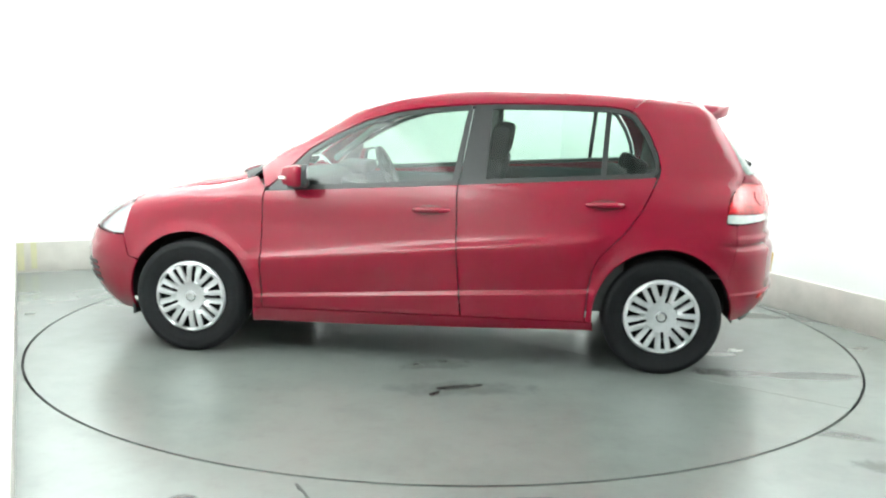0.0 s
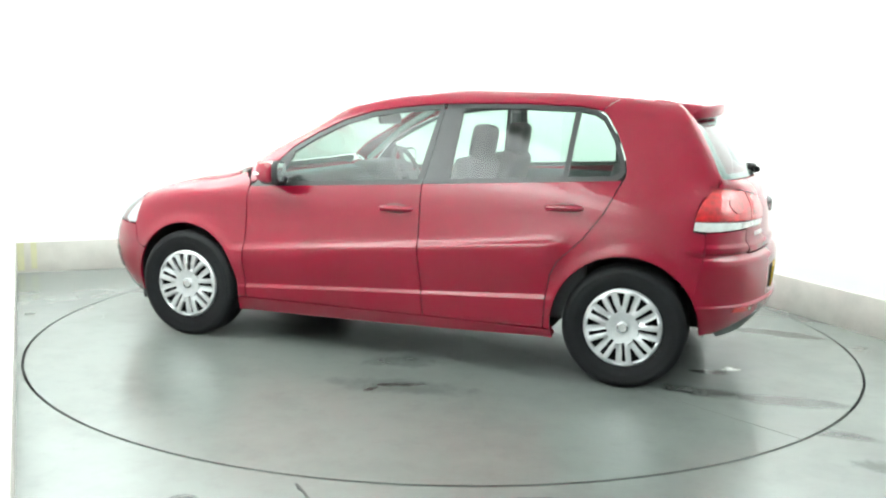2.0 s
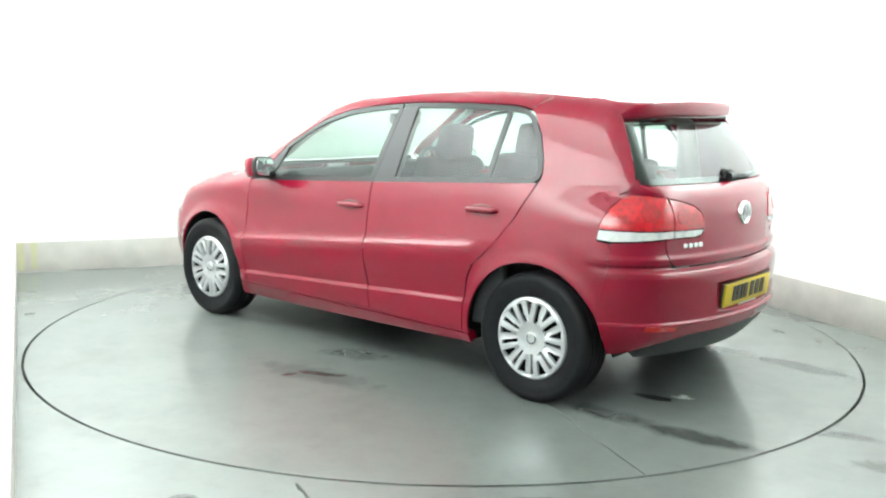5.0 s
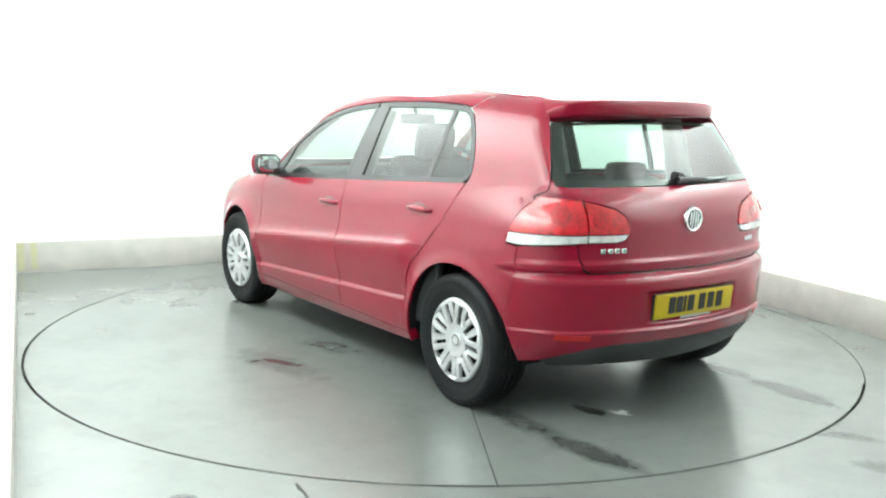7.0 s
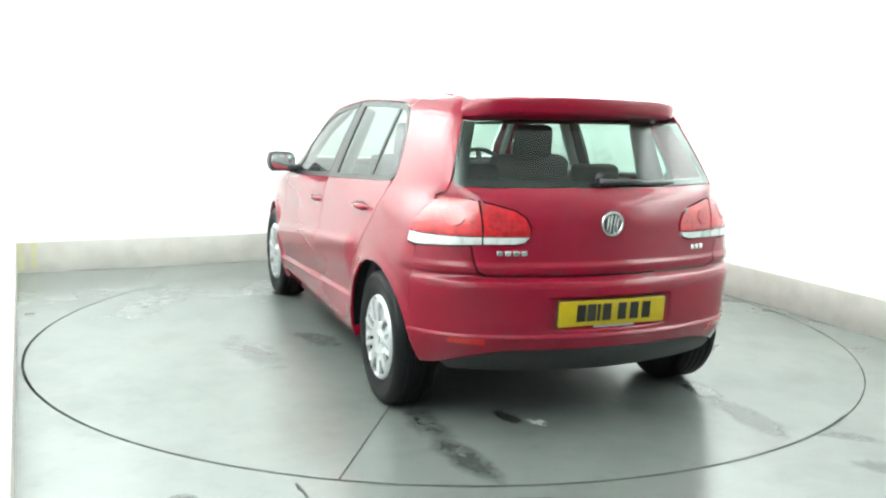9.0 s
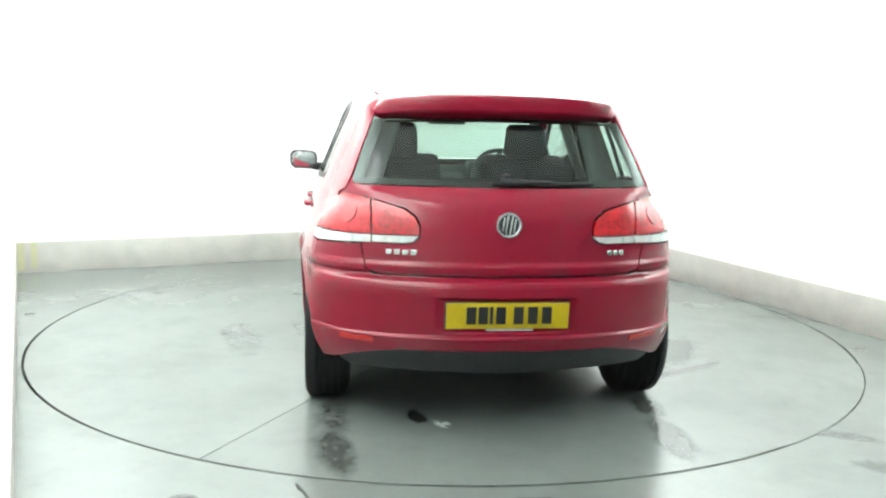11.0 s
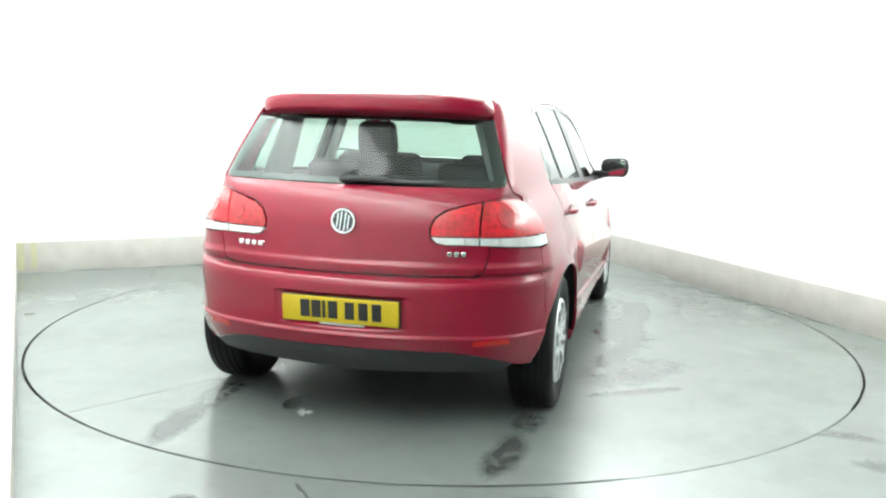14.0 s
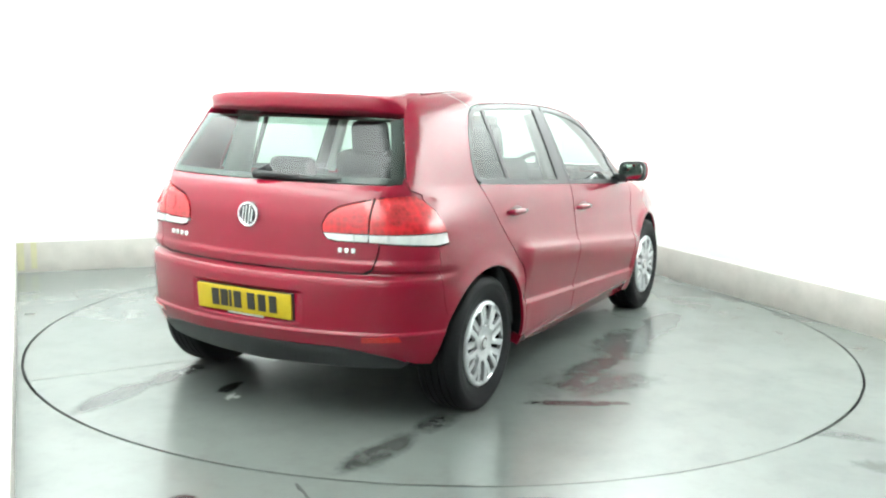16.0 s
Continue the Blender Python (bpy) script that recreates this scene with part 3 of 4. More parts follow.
def build_body(car):
    # doors: skins under the belt, black window frames, panes
    front = panel("front_door", "a", [("s", [(0.872, 0.275), (0.876, 0.57), (0.874, 0.72), (0.872, 0.86), (0.868, belt(0.868) - 0.006)]),
                                      ("s", [(0.868, belt(0.868) - 0.006), (-0.182, belt(-0.182) - 0.006)]), ("s", shift(B_SEAM[1:], G)[0:1] + shift(B_SEAM[2:], G)),
                                      ("s", [(-0.219, 0.275), (0.872, 0.275)])], RED, car, cell=0.018, fine=3.6)
    rear = panel("rear_door", "a", [("s", shift(B_SEAM[1:], -G)[::-1]), ("s", [(-0.188, belt(-0.188) - 0.006), (-1.236, belt(-1.236) - 0.004)]), ("s", shift(R_SEAM[1:], G)),
                                    ("s", [(-0.882, 0.275), (-0.225, 0.275)])], RED, car, cell=0.018, fine=3.6)
    top_in = inset(DOOR_TOP, 0.024)
    panel("window_frame", "a", [("s", DOOR_TOP), ("s", top_in[::-1])], BLACK_TRIM, front, sink=0.001)
    rtop_in = inset(REAR_TOP, 0.024)
    panel("window_frame", "a", [("s", REAR_TOP), ("s", rtop_in[::-1])], BLACK_TRIM, rear, sink=0.001)
    zb = 0.020
    panel("window_seal", "a", [("s", [(0.86, belt(0.86) - 0.005), (-0.185, belt(-0.185) - 0.005)]), ("s", [(-0.186, belt(-0.186) + zb), (0.80, belt(0.80) + zb)])], BLACK_TRIM, front, sink=0.0)
    panel("window_seal", "a", [("s", [(-0.189, belt(-0.189) - 0.005), (-1.225, belt(-1.225) - 0.003)]), ("s", [(-1.20, belt(-1.2) + zb), (-0.19, belt(-0.19) + zb)])], BLACK_TRIM, rear, sink=0.0)
    panel("pillar_trim", "a", [("s", [(-0.155, belt(-0.155) + zb), (-0.222, 1.376)]), ("s", [(-0.249, 1.376), (-0.192, belt(-0.192) + zb)])], BLACK_TRIM, front, sink=0.001)
    panel("pillar_trim", "a", [("s", [(-0.196, belt(-0.196) + zb), (-0.253, 1.377)]), ("s", [(-0.358, 1.382), (-0.335, belt(-0.335) + zb)])], BLACK_TRIM, rear, sink=0.001)
    panel("divider_bar", "a", [("s", [(-0.94, belt(-0.94) + zb), (-0.963, 1.38)]), ("s", [(-0.992, 1.378), (-0.968, belt(-0.968) + zb)])], BLACK_TRIM, rear, sink=0.002)
    panel("mirror_triangle", "a", [("s", [(0.80, belt(0.80) + zb), (0.812, 0.947), (0.64, 1.118)]), ("s", [(0.625, 1.105), (0.70, belt(0.7) + zb)])], BLACK_TRIM, front, sink=0.001)
    ftop = [q for q in top_in if q[0] < 0.63]
    panel("window_pane", "a", [("s", [(0.696, belt(0.696) + zb), (0.622, 1.115)] + ftop[1:-1] + [(-0.221, 1.378), (-0.154, belt(-0.154) + zb), (0.696, belt(0.696) + zb)])], GLASS, front, sink=0.006, depth=0.003)
    panel("window_pane", "a", [("s", [(-0.336, belt(-0.336) + zb), (-0.359, 1.384), (-0.7, 1.388), (-0.962, 1.382), (-0.939, belt(-0.939) + zb), (-0.336, belt(-0.336) + zb)])], GLASS, rear, sink=0.006, depth=0.003)
    panel("quarter_pane", "a", [("s", [(-0.969, belt(-0.969) + zb), (-0.993, 1.38), (-1.06, 1.37), (-1.10, 1.347), (-1.168, 1.252), (-1.212, 1.15), (-1.226, 1.09), (-1.2, belt(-1.2) + zb), (-0.969, belt(-0.969) + zb)])], GLASS, rear, sink=0.006, depth=0.003)
    # front wing
    panel("front_wing", "a", [("s", [(0.878, 0.275), (0.882, 0.57), (0.880, 0.72), (0.878, 0.86), (0.872, 0.935)]), ("t", [(0.93, 0.755), (1.1, 0.745), (1.35, 0.72), (1.57, 0.672), (1.63, 0.648)]),
                              ("s", [(1.668, 0.785), (1.684, 0.70), (1.698, 0.645), (1.665, 0.52)]), ("s", arc(AXLE, 0.368, 33, 176, 30) + [(0.93, 0.275)])], RED, car, cell=0.0155)
    # sill
    panel("sill", "a", [("s", [(0.93, 0.269), (-0.922, 0.269)]), ("s", [(-0.93, 0.225), (-0.3, 0.205), (0.5, 0.19), (0.935, 0.19)])], RED, car, depth=0.05)
    # rear quarter with the roof pillar
    panel("rear_quarter", "a", [("s", shift(R_SEAM, -G)), ("s", arc(-AXLE, 0.368, -6, 148, 30)), ("s", [(-1.625, 0.52), (-1.66, 0.70), (-1.655, 0.805)]),
                                ("s", [(-1.60, 0.815), (-1.606, 0.905), (-1.625, 0.962), (-1.655, 1.002)]), ("r", [(0.705, 1.022), (0.674, 1.045), (0.667, 1.062), (0.651, 1.10), (0.606, 1.22), (0.557, 1.345), (0.545, 1.372)]),
                                ("t", [(-1.50, 0.522), (-1.46, 0.524), (-1.40, 0.530), (-1.2, 0.545)]), ("s", [(-1.101, 1.388), (-1.13, 1.366), (-1.195, 1.27), (-1.24, 1.165), (-1.256, 1.09), (-1.250, 1.052)])], RED, car, cell=0.02)
    # roof with its side rails and the screen pillars
    side = [(0.868, 0.935), (0.845, 0.945)] + [(x + 0.004, z + 0.006) for x, z in DOOR_TOP[1:]] + [(x, z + 0.006) for x, z in REAR_TOP[:4]] + [(-1.075, 1.398), (-1.096, 1.389)]
    ridge = [(0.925, 0.685), (0.80, 0.640), (0.60, 0.596), (0.42, 0.558), (0.30, 0.540), (0.0, 0.525), (-0.6, 0.52), (-1.2, 0.538)]
    panel("roof_rail", "a", [("s", side), ("t", ridge[::-1])], RED, car)
    left = [(0.255, 0.538), (0.0, 0.519), (-0.6, 0.514), (-1.2, 0.532), (-1.335, 0.524)]
    roof_l = outline("a", [("t", left), ("t", [(-1.345, 0.50), (-1.375, 0.25), (-1.38, 0.0)])])
    front_edge = outline("a", [("t", [(0.378, 0.0), (0.36, 0.2), (0.31, 0.4), (0.255, 0.538)])])

    def closed(half):
        mirror = [(u, math.pi - v) for u, v in half[::-1]]
        return list(map(tuple, half)) + mirror
    panel("roof", "a", closed(np.concatenate([front_edge, roof_l])), RED, car, both=False, domain=True)
    ws = outline("a", [("t", [(1.085, 0.0), (1.07, 0.2), (1.02, 0.45), (0.935, 0.674), (0.80, 0.630), (0.60, 0.586), (0.42, 0.549), (0.265, 0.530), (0.318, 0.4), (0.368, 0.2), (0.385, 0.0)])])
    panel("windscreen", "a", closed(ws), GLASS, car, "clear windscreen", sink=0.004, depth=0.003, both=False, domain=True)
    cowl = outline("a", [("t", [(1.165, 0.0), (1.15, 0.25), (1.09, 0.5), (0.985, 0.742), (0.938, 0.684), (1.025, 0.45), (1.075, 0.2), (1.09, 0.0)])])
    panel("scuttle", "a", closed(cowl), BLACK_PLASTIC, car, sink=0.012, both=False, domain=True)
    bon = outline("a", [("t", [(1.17, 0.0), (1.155, 0.25), (1.095, 0.5), (0.99, 0.742), (1.1, 0.739), (1.35, 0.714), (1.57, 0.666), (1.63, 0.642), (1.73, 0.585), (1.83, 0.45), (1.92, 0.25), (1.955, 0.0)])])
    panel("bonnet", "a", closed(bon), RED, car, both=False, domain=True)

    # front end
    def closed_c(half):
        return list(map(tuple, half)) + [(-u, v) for u, v in half[::-1]]
    bumper = outline("c", [("t", [(1.96, 0.0), (1.925, 0.25), (1.835, 0.45), (1.72, 0.595)]), ("f", [(0.585, 0.655)]), ("s", [(1.77, 0.635), (1.703, 0.636), (1.671, 0.52)]), ("s", arc(AXLE, 0.368, 31, -16, 12)), ("f", [(0.60, 0.20), (0.0, 0.19)])])
    nose = panel("front_bumper", "c", closed_c(bumper), RED, car, both=False, domain=True)[0]
    lamp = [("s", [(1.674, 0.780), (1.690, 0.70), (1.704, 0.650), (1.765, 0.642)]), ("f", [(0.59, 0.665), (0.45, 0.70)]), ("t", [(1.835, 0.46), (1.735, 0.588), (1.64, 0.645)])]
    panel("headlamp_bowl", "c", lamp, SILVER, car, "silver reflector bowl", sink=0.03, depth=0.02)
    hl = panel("headlamp", "c", lamp, LAMP_GLASS, car, "clear headlamp lens", sink=0.0, depth=0.02)
    for k, (x, z, y) in enumerate(((1.73, 0.735, 0.68), (1.80, 0.72, 0.56))):
        for s, h in zip((1, -1), hl):
            bm = lathe([(0.0, 0.01), (0.035, 0.012), (0.05, 0.03), (0.052, 0.04), (0.045, 0.035), (0.0, 0.02)], 24)
            bm.transform(Matrix.Translation((x - 0.05, s * (y - 0.03), z)) @ Matrix.Rotation(radians(-60 * s), 4, "Z"))
            part("reflector", bm, CHROME, h)
    for i in range(4):
        z = 0.34 + 0.035 * i
        panel("grille_slat", "c", [("f", [(0.55, z), (0.685, z)]), ("f", [(0.685, z + 0.018), (0.55, z + 0.018)])], BLACK_PLASTIC, nose, sink=-0.003, depth=0.01)

    # rear end
    side_edge = [("s", [(-1.6265, 0.52), (-1.6615, 0.70), (-1.6575, 0.803)])]
    rb = outline("b", [("r", [(0.0, 0.692), (0.56, 0.692), (0.592, 0.714), (0.612, 0.80), (0.612, 0.822)]), ("s", [(-1.668, 0.809)]), ("s", side_edge[0][1][::-1]), ("s", arc(-AXLE, 0.368, 148, 183, 12)),
                       ("r", [(0.72, 0.298), (0.64, 0.335), (0.55, 0.362), (0.45, 0.378), (0.0, 0.383)])])
    bumper = panel("rear_bumper", "b", closed_c(rb), RED, car, both=False, domain=True, cell=0.011, fine=1.8)[0]
    va = outline("b", [("r", [(0.0, 0.378), (0.45, 0.373), (0.545, 0.357), (0.635, 0.33), (0.70, 0.298), (0.66, 0.27), (0.0, 0.255)])])
    panel("valance", "b", closed_c(va), BLACK_PLASTIC, bumper, "black plastic lower valance", sink=0.004, depth=0.05, both=False, domain=True)
    panel("reflector", "b", [("r", [(0.555, 0.405), (0.70, 0.412)]), ("r", [(0.695, 0.435), (0.56, 0.428)])], RED_DARK, bumper, "red bumper reflector", sink=-0.004, depth=0.01)
    tg = outline("b", [("r", [(0.0, 0.698), (0.545, 0.698)]), ("r", [(0.587, 0.720), (0.607, 0.80), (0.607, 0.825)]), ("r", [(0.59, 0.828), (0.43, 0.826), (0.39, 0.834), (0.368, 0.856), (0.363, 0.90), (0.382, 0.943), (0.425, 0.974), (0.50, 0.995), (0.567, 1.012), (0.63, 1.020), (0.68, 1.026), (0.670, 1.045)]),
                       ("r", [(0.664, 1.062), (0.3, 1.060), (0.0, 1.059)])])
    gate = panel("tailgate", "b", closed_c(tg), RED, car, both=False, domain=True, cell=0.016)[0]
    rg = outline("b", [("r", [(0.0, 1.065), (0.3, 1.066), (0.648, 1.068), (0.646, 1.10), (0.602, 1.22), (0.553, 1.338), (0.3, 1.346), (0.0, 1.348)])])
    panel("rear_window", "b", closed_c(rg), GLASS_REAR, gate, "tinted rear window", sink=0.004, depth=0.003, both=False, domain=True)
    for name, pts in (("window_border", [(0.648, 1.068), (0.646, 1.10), (0.602, 1.22), (0.553, 1.338)]),):
        panel(name, "b", [("r", pts), ("r", [(q[0] - 0.05, q[1]) for q in pts[::-1]])], BLACK_TRIM, gate, sink=0.007, depth=0.004)
    for pts in ([(0.0, 1.067), (0.596, 1.070), (0.596, 1.095), (0.0, 1.09)], [(0.0, 1.345), (0.3, 1.343), (0.503, 1.337), (0.506, 1.327), (0.3, 1.334), (0.0, 1.337)]):
        panel("window_border", "b", closed_c(outline("b", [("r", pts)])), BLACK_TRIM, gate, sink=0.007, depth=0.004, both=False, domain=True)
    # roof spoiler: a solid lofted from side to side
    bm = bmesh.new()
    rows = []
    wide = 0.572
    for y in np.linspace(-wide, wide, 57):
        e = abs(y) / wide
        xe, ze = -1.700 + 0.085 * e**2 + 0.10 * e**9, 1.446 - 0.016 * e**2 - 0.030 * e**7
        xr = -1.372 + 0.03 * e**2
        xg = -1.60 + 0.235 * y * y
        xs = [xr, xr - 0.06, xr - 0.12]
        zs = [float(q[2]) for q in on_body("t", xs, [abs(y)] * 3)]
        low = 1.362 + 0.022 * (1 - e**4)
        sec = [(xs[0], zs[0] + 0.002), (xs[1], zs[1] + 0.003), (xs[2], zs[2] * 0.8 + (ze + 0.012) * 0.2), (xs[2] * 0.55 + xe * 0.45, zs[2] * 0.42 + (ze + 0.008) * 0.58), (xe + 0.02, ze + 0.003),
               (xe + 0.004, ze - 0.002), (xe, ze - 0.010), (xe + 0.006, low), (xe + 0.013, low - 0.010), (xe + 0.03, low - 0.016), (xg, 1.336), (xg + 0.06, 1.336), (xr, zs[0] - 0.03)]
        # the ends sink into the roof pillars
        k = float(step(np.array(e), 0.90, 1.0))
        px, pz = -1.50, 1.352
        sec = [(x + (px + (x - px) * 0.55 - x) * k, z + (pz + (z - pz) * 0.25 - z) * k) for x, z in sec]
        rows.append([bm.verts.new((x, y, z)) for x, z in sec])
    m = len(rows[0])
    for p, q in zip(rows, rows[1:]):
        for j in range(m):
            bm.faces.new((p[j], p[(j + 1) % m], q[(j + 1) % m], q[j]))
    bm.faces.new(rows[0])
    bm.faces.new(rows[-1][::-1])
    bmesh.ops.recalc_face_normals(bm, faces=bm.faces)
    part("spoiler", bm, RED, gate, "red roof spoiler over the rear window")
    # inner skin behind the joint of pillar, tailgate and lamp
    panel("inner_skin", "b", [("r", [(0.60, 0.985), (0.735, 0.985), (0.70, 1.06), (0.64, 1.10), (0.61, 1.06)])], RED, car, sink=0.008, depth=0.004)
    # tail lamps: outer half on the body, inner half on the tailgate
    outer_red = [("s", [(-1.606, 0.868), (-1.612, 0.905), (-1.631, 0.956), (-1.66, 0.995)]), ("r", [(0.69, 1.017), (0.63, 1.015), (0.575, 1.006), (0.571, 0.866)])]
    outer_clear = [("s", [(-1.606, 0.863), (-1.603, 0.822)]), ("s", [(-1.668, 0.816)]), ("r", [(0.61, 0.83), (0.571, 0.831), (0.571, 0.861)])]
    inner_red = [("r", [(0.565, 0.866), (0.567, 1.002), (0.50, 0.988), (0.43, 0.967), (0.389, 0.937), (0.371, 0.90), (0.372, 0.866)])]
    inner_clear = [("r", [(0.565, 0.861), (0.565, 0.832), (0.432, 0.832), (0.395, 0.839), (0.374, 0.861)])]
    tl = panel("tail_lamp", "b", outer_red, RED_LENS, car, "red and clear tail lamp lens", sink=-0.004, depth=0.03, cell=0.02)
    panel("reversing_lens", "b", outer_clear, CLEAR_LENS, tl, "clear white lens strip", sink=-0.004, depth=0.03, cell=0.02)
    panel("inner_tail_lamp", "b", inner_red, RED_LENS, gate, "red and clear tail lamp lens", sink=-0.004, depth=0.03, cell=0.02)
    panel("inner_lens_strip", "b", inner_clear, CLEAR_LENS, gate, "clear white lens strip", sink=-0.004, depth=0.03, cell=0.02)
    panel("lens_divider", "b", [("r", [(0.640, 0.832), (0.652, 0.832)]), ("r", [(0.652, 0.861), (0.640, 0.861)])], PLATE_GREY, tl, "grey divider in the lens strip", sink=-0.0055, depth=0.01)
    panel("lens_divider", "b", [("r", [(0.505, 0.834), (0.515, 0.834)]), ("r", [(0.515, 0.860), (0.505, 0.860)])], PLATE_GREY, gate, "grey divider in the lens strip", sink=-0.0055, depth=0.01)
    for s in (1, -1):
        for y, z, r in ((0.665, 0.945, 0.045), (0.515, 0.925, 0.036)):
            q = on_body("r", [y], [z])[0]
            n = gradient(np.array([q]))[0]
            n[1] *= s
            bm = lathe([(0.0, 0.0062), (r * 0.35, 0.0060), (r * 0.75, 0.0056), (r, 0.0048), (r, 0.0)], 28)
            turn = Vector(n).to_track_quat("Y", "Z").to_matrix().to_4x4()
            bm.transform(Matrix.Translation((q[0], s * q[1], q[2])) @ turn)
            part("lamp_chamber", bm, RED_DEEP, gate if y < 0.57 else tl[0 if s > 0 else 1], "darker red round lamp chamber")
    # number plate in its recess, with plain bars for the characters
    bm = box(0.012, 0.52, 0.111, Matrix.Identity(4), 0.003, 2)
    plate = part("number_plate", bm, YELLOW, bumper, "yellow number plate with black characters")
    plate.matrix_local = pose(-1.974, 0, 0.537, 0, -5, 0)
    for y in (0.155, 0.105, 0.07, 0.03, -0.045, -0.105, -0.165):
        wide = 0.014 if abs(y - 0.07) < 0.01 else 0.041
        b = part("plate_bar", box(0.004, wide, 0.076, Matrix.Identity(4), 0.001, 1), PLATE_BLACK, bumper)
        b.matrix_local = pose(-1.974, 0, 0.537, 0, -5, 0) @ Matrix.Translation((-0.0075, y, 0.003))
    b = part("dealer_strip", box(0.004, 0.20, 0.008, Matrix.Identity(4), 0.001, 1), PLATE_GREY, bumper)
    b.matrix_local = pose(-1.974, 0, 0.537, 0, -5, 0) @ Matrix.Translation((-0.0075, -0.01, -0.060))
    part("plate_holder", box(0.014, 0.53, 0.120, pose(-1.963, 0, 0.537, 0, -5, 0), 0.005, 2), BLACK_PLASTIC, bumper)
    # round badge and lettering bars
    bm = lathe([(0.0, 0.008), (0.042, 0.008), (0.046, 0.012), (0.053, 0.012), (0.056, 0.006), (0.056, -0.01)], 40)
    badge = part("badge", bm, CHROME, gate, "round chrome badge with a dark centre")
    badge.matrix_local = pose(-1.934, 0, 0.914, 0, 0, 0) @ pose(0, 0, 0, 0, -8, 90)
    bm = lathe([(0.0, 0.0095), (0.041, 0.0095), (0.042, 0.007)], 40)
    part("badge_centre", bm, BADGE_DARK, badge)
    bm = bmesh.new()
    for sx in (-1, 1):
        for x0, z0, x1, z1 in ((0.024, 0.030, 0.024, -0.030), (0.009, 0.039, 0.009, -0.039)):
            d = Vector((x1 - x0, 0, z1 - z0))
            add_box(bm, 0.008, 0.003, d.length, Matrix.Translation((sx * (x0 + x1) / 2, 0.011, (z0 + z1) / 2)) @ Matrix.Rotation(sx * math.atan2(d.x, d.z), 4, "Y"), 0.001, 1)
    part("badge_bars", bm, CHROME, badge)
    for y0, n, w in ((0.497, 4, 0.026), (-0.45, 3, 0.02)):
        for i in range(n):
            y = y0 - i * (w + 0.008)
            q = on_body("r", [abs(y)], [0.792])[0]
            b = part("lettering_bar", box(0.006, w, 0.022, Matrix.Identity(4), 0.002, 1), CHROME, gate)
            b.matrix_local = pose(q[0] - 0.002, y, 0.792, 0, -3, -math.copysign(14, y))
    # rear wiper
    wp = part("rear_wiper", tube([(-1.80, 0.0, 1.10), (-1.835, -0.01, 1.092), (-1.855, 0.03, 1.085), (-1.845, -0.10, 1.088), (-1.835, -0.20, 1.087)], [0.022, 0.026, 0.018, 0.009, 0.007], 12), BLACK_PLASTIC, gate)
    part("wiper_blade", tube([(-1.835, 0.06, 1.082), (-1.842, -0.05, 1.080), (-1.83, -0.25, 1.078), (-1.80, -0.39, 1.080)], [0.006, 0.009, 0.009, 0.005], 8), BLACK_TRIM, wp)
    # door handles, each over a dark red bulge painted as the cup's shade
    for door, x0, zc in ((front, -0.05, 0.845), (rear, -0.965, 0.90)):
        q = on_body("s", [x0], [zc])[0]
        for s, d in zip((1, -1), door):
            path = [(x0 + dx, s * (q[1] + dy), zc + dz) for dx, dy, dz in ((0.095, -0.006, -0.004), (0.078, 0.014, -0.003), (0.03, 0.022, 0.0), (-0.03, 0.023, 0.001), (-0.074, 0.016, 0.0), (-0.095, -0.006, 0.0))]
            bm = tube(path, [0.010, 0.015, 0.016, 0.016, 0.015, 0.010], 12)
            part("door_handle", bm, RED, d, "red door handle")
            bm = bmesh.new()
            bmesh.ops.create_uvsphere(bm, u_segments=24, v_segments=12, radius=1.0, matrix=Matrix.Translation((x0, s * (q[1] - 0.0005), zc - 0.010)) @ Matrix.Diagonal((0.082, 0.005, 0.036, 1)))
            part("handle_shade", bm, HANDLE_SHADE, d)
    # wing mirrors
    for s in (1, -1):
        bm = bmesh.new()
        bmesh.ops.create_cube(bm, size=1.0)
        bmesh.ops.subdivide_edges(bm, edges=bm.edges, cuts=7, use_grid_fill=True)
        for v in bm.verts:
            c = v.co * 2
            n = Vector((c.x * math.sqrt(1 - c.y**2 / 2 - c.z**2 / 2 + c.y**2 * c.z**2 / 3), c.y * math.sqrt(1 - c.x**2 / 2 - c.z**2 / 2 + c.x**2 * c.z**2 / 3), c.z * math.sqrt(1 - c.x**2 / 2 - c.y**2 / 2 + c.x**2 * c.y**2 / 3)))
            n = n.lerp(c, 0.45)
            f = max(n.x, 0)
            v.co = Vector((n.x * 0.085 if n.x > 0 else n.x * 0.040, n.y * 0.092 * (1 - 0.2 * f), n.z * 0.060 * (1 - 0.22 * f) * (1 + 0.10 * n.y * s)))
        bmesh.ops.translate(bm, verts=bm.verts, vec=(0.655, s * 0.935, 1.012))
        house = part("wing_mirror", bm, RED, car, "red wing mirror with black base")
        part("mirror_rim", rounded_plate(0.186, 0.124, 0.03, 0.045, pose(0.620, s * 0.935, 1.010, 0, 0, s * 13), s * 0.06), BLACK_PLASTIC, house)
        g = part("mirror_glass", rounded_plate(0.160, 0.100, 0.006, 0.038, Matrix.Identity(4), s * 0.06), MIRROR, house)
        g.matrix_local = pose(0.606, s * 0.931, 1.011, 0, 0, s * 13)
        part("indicator", box(0.05, 0.10, 0.016, pose(0.70, s * 0.965, 1.003, 0, 0, s * -32), 0.007, 3), AMBER, house, "clear indicator strip")
        part("mirror_underside", box(0.09, 0.16, 0.04, pose(0.655, s * 0.925, 0.967, 0, 0, 0), 0.018, 3), BLACK_PLASTIC, house)
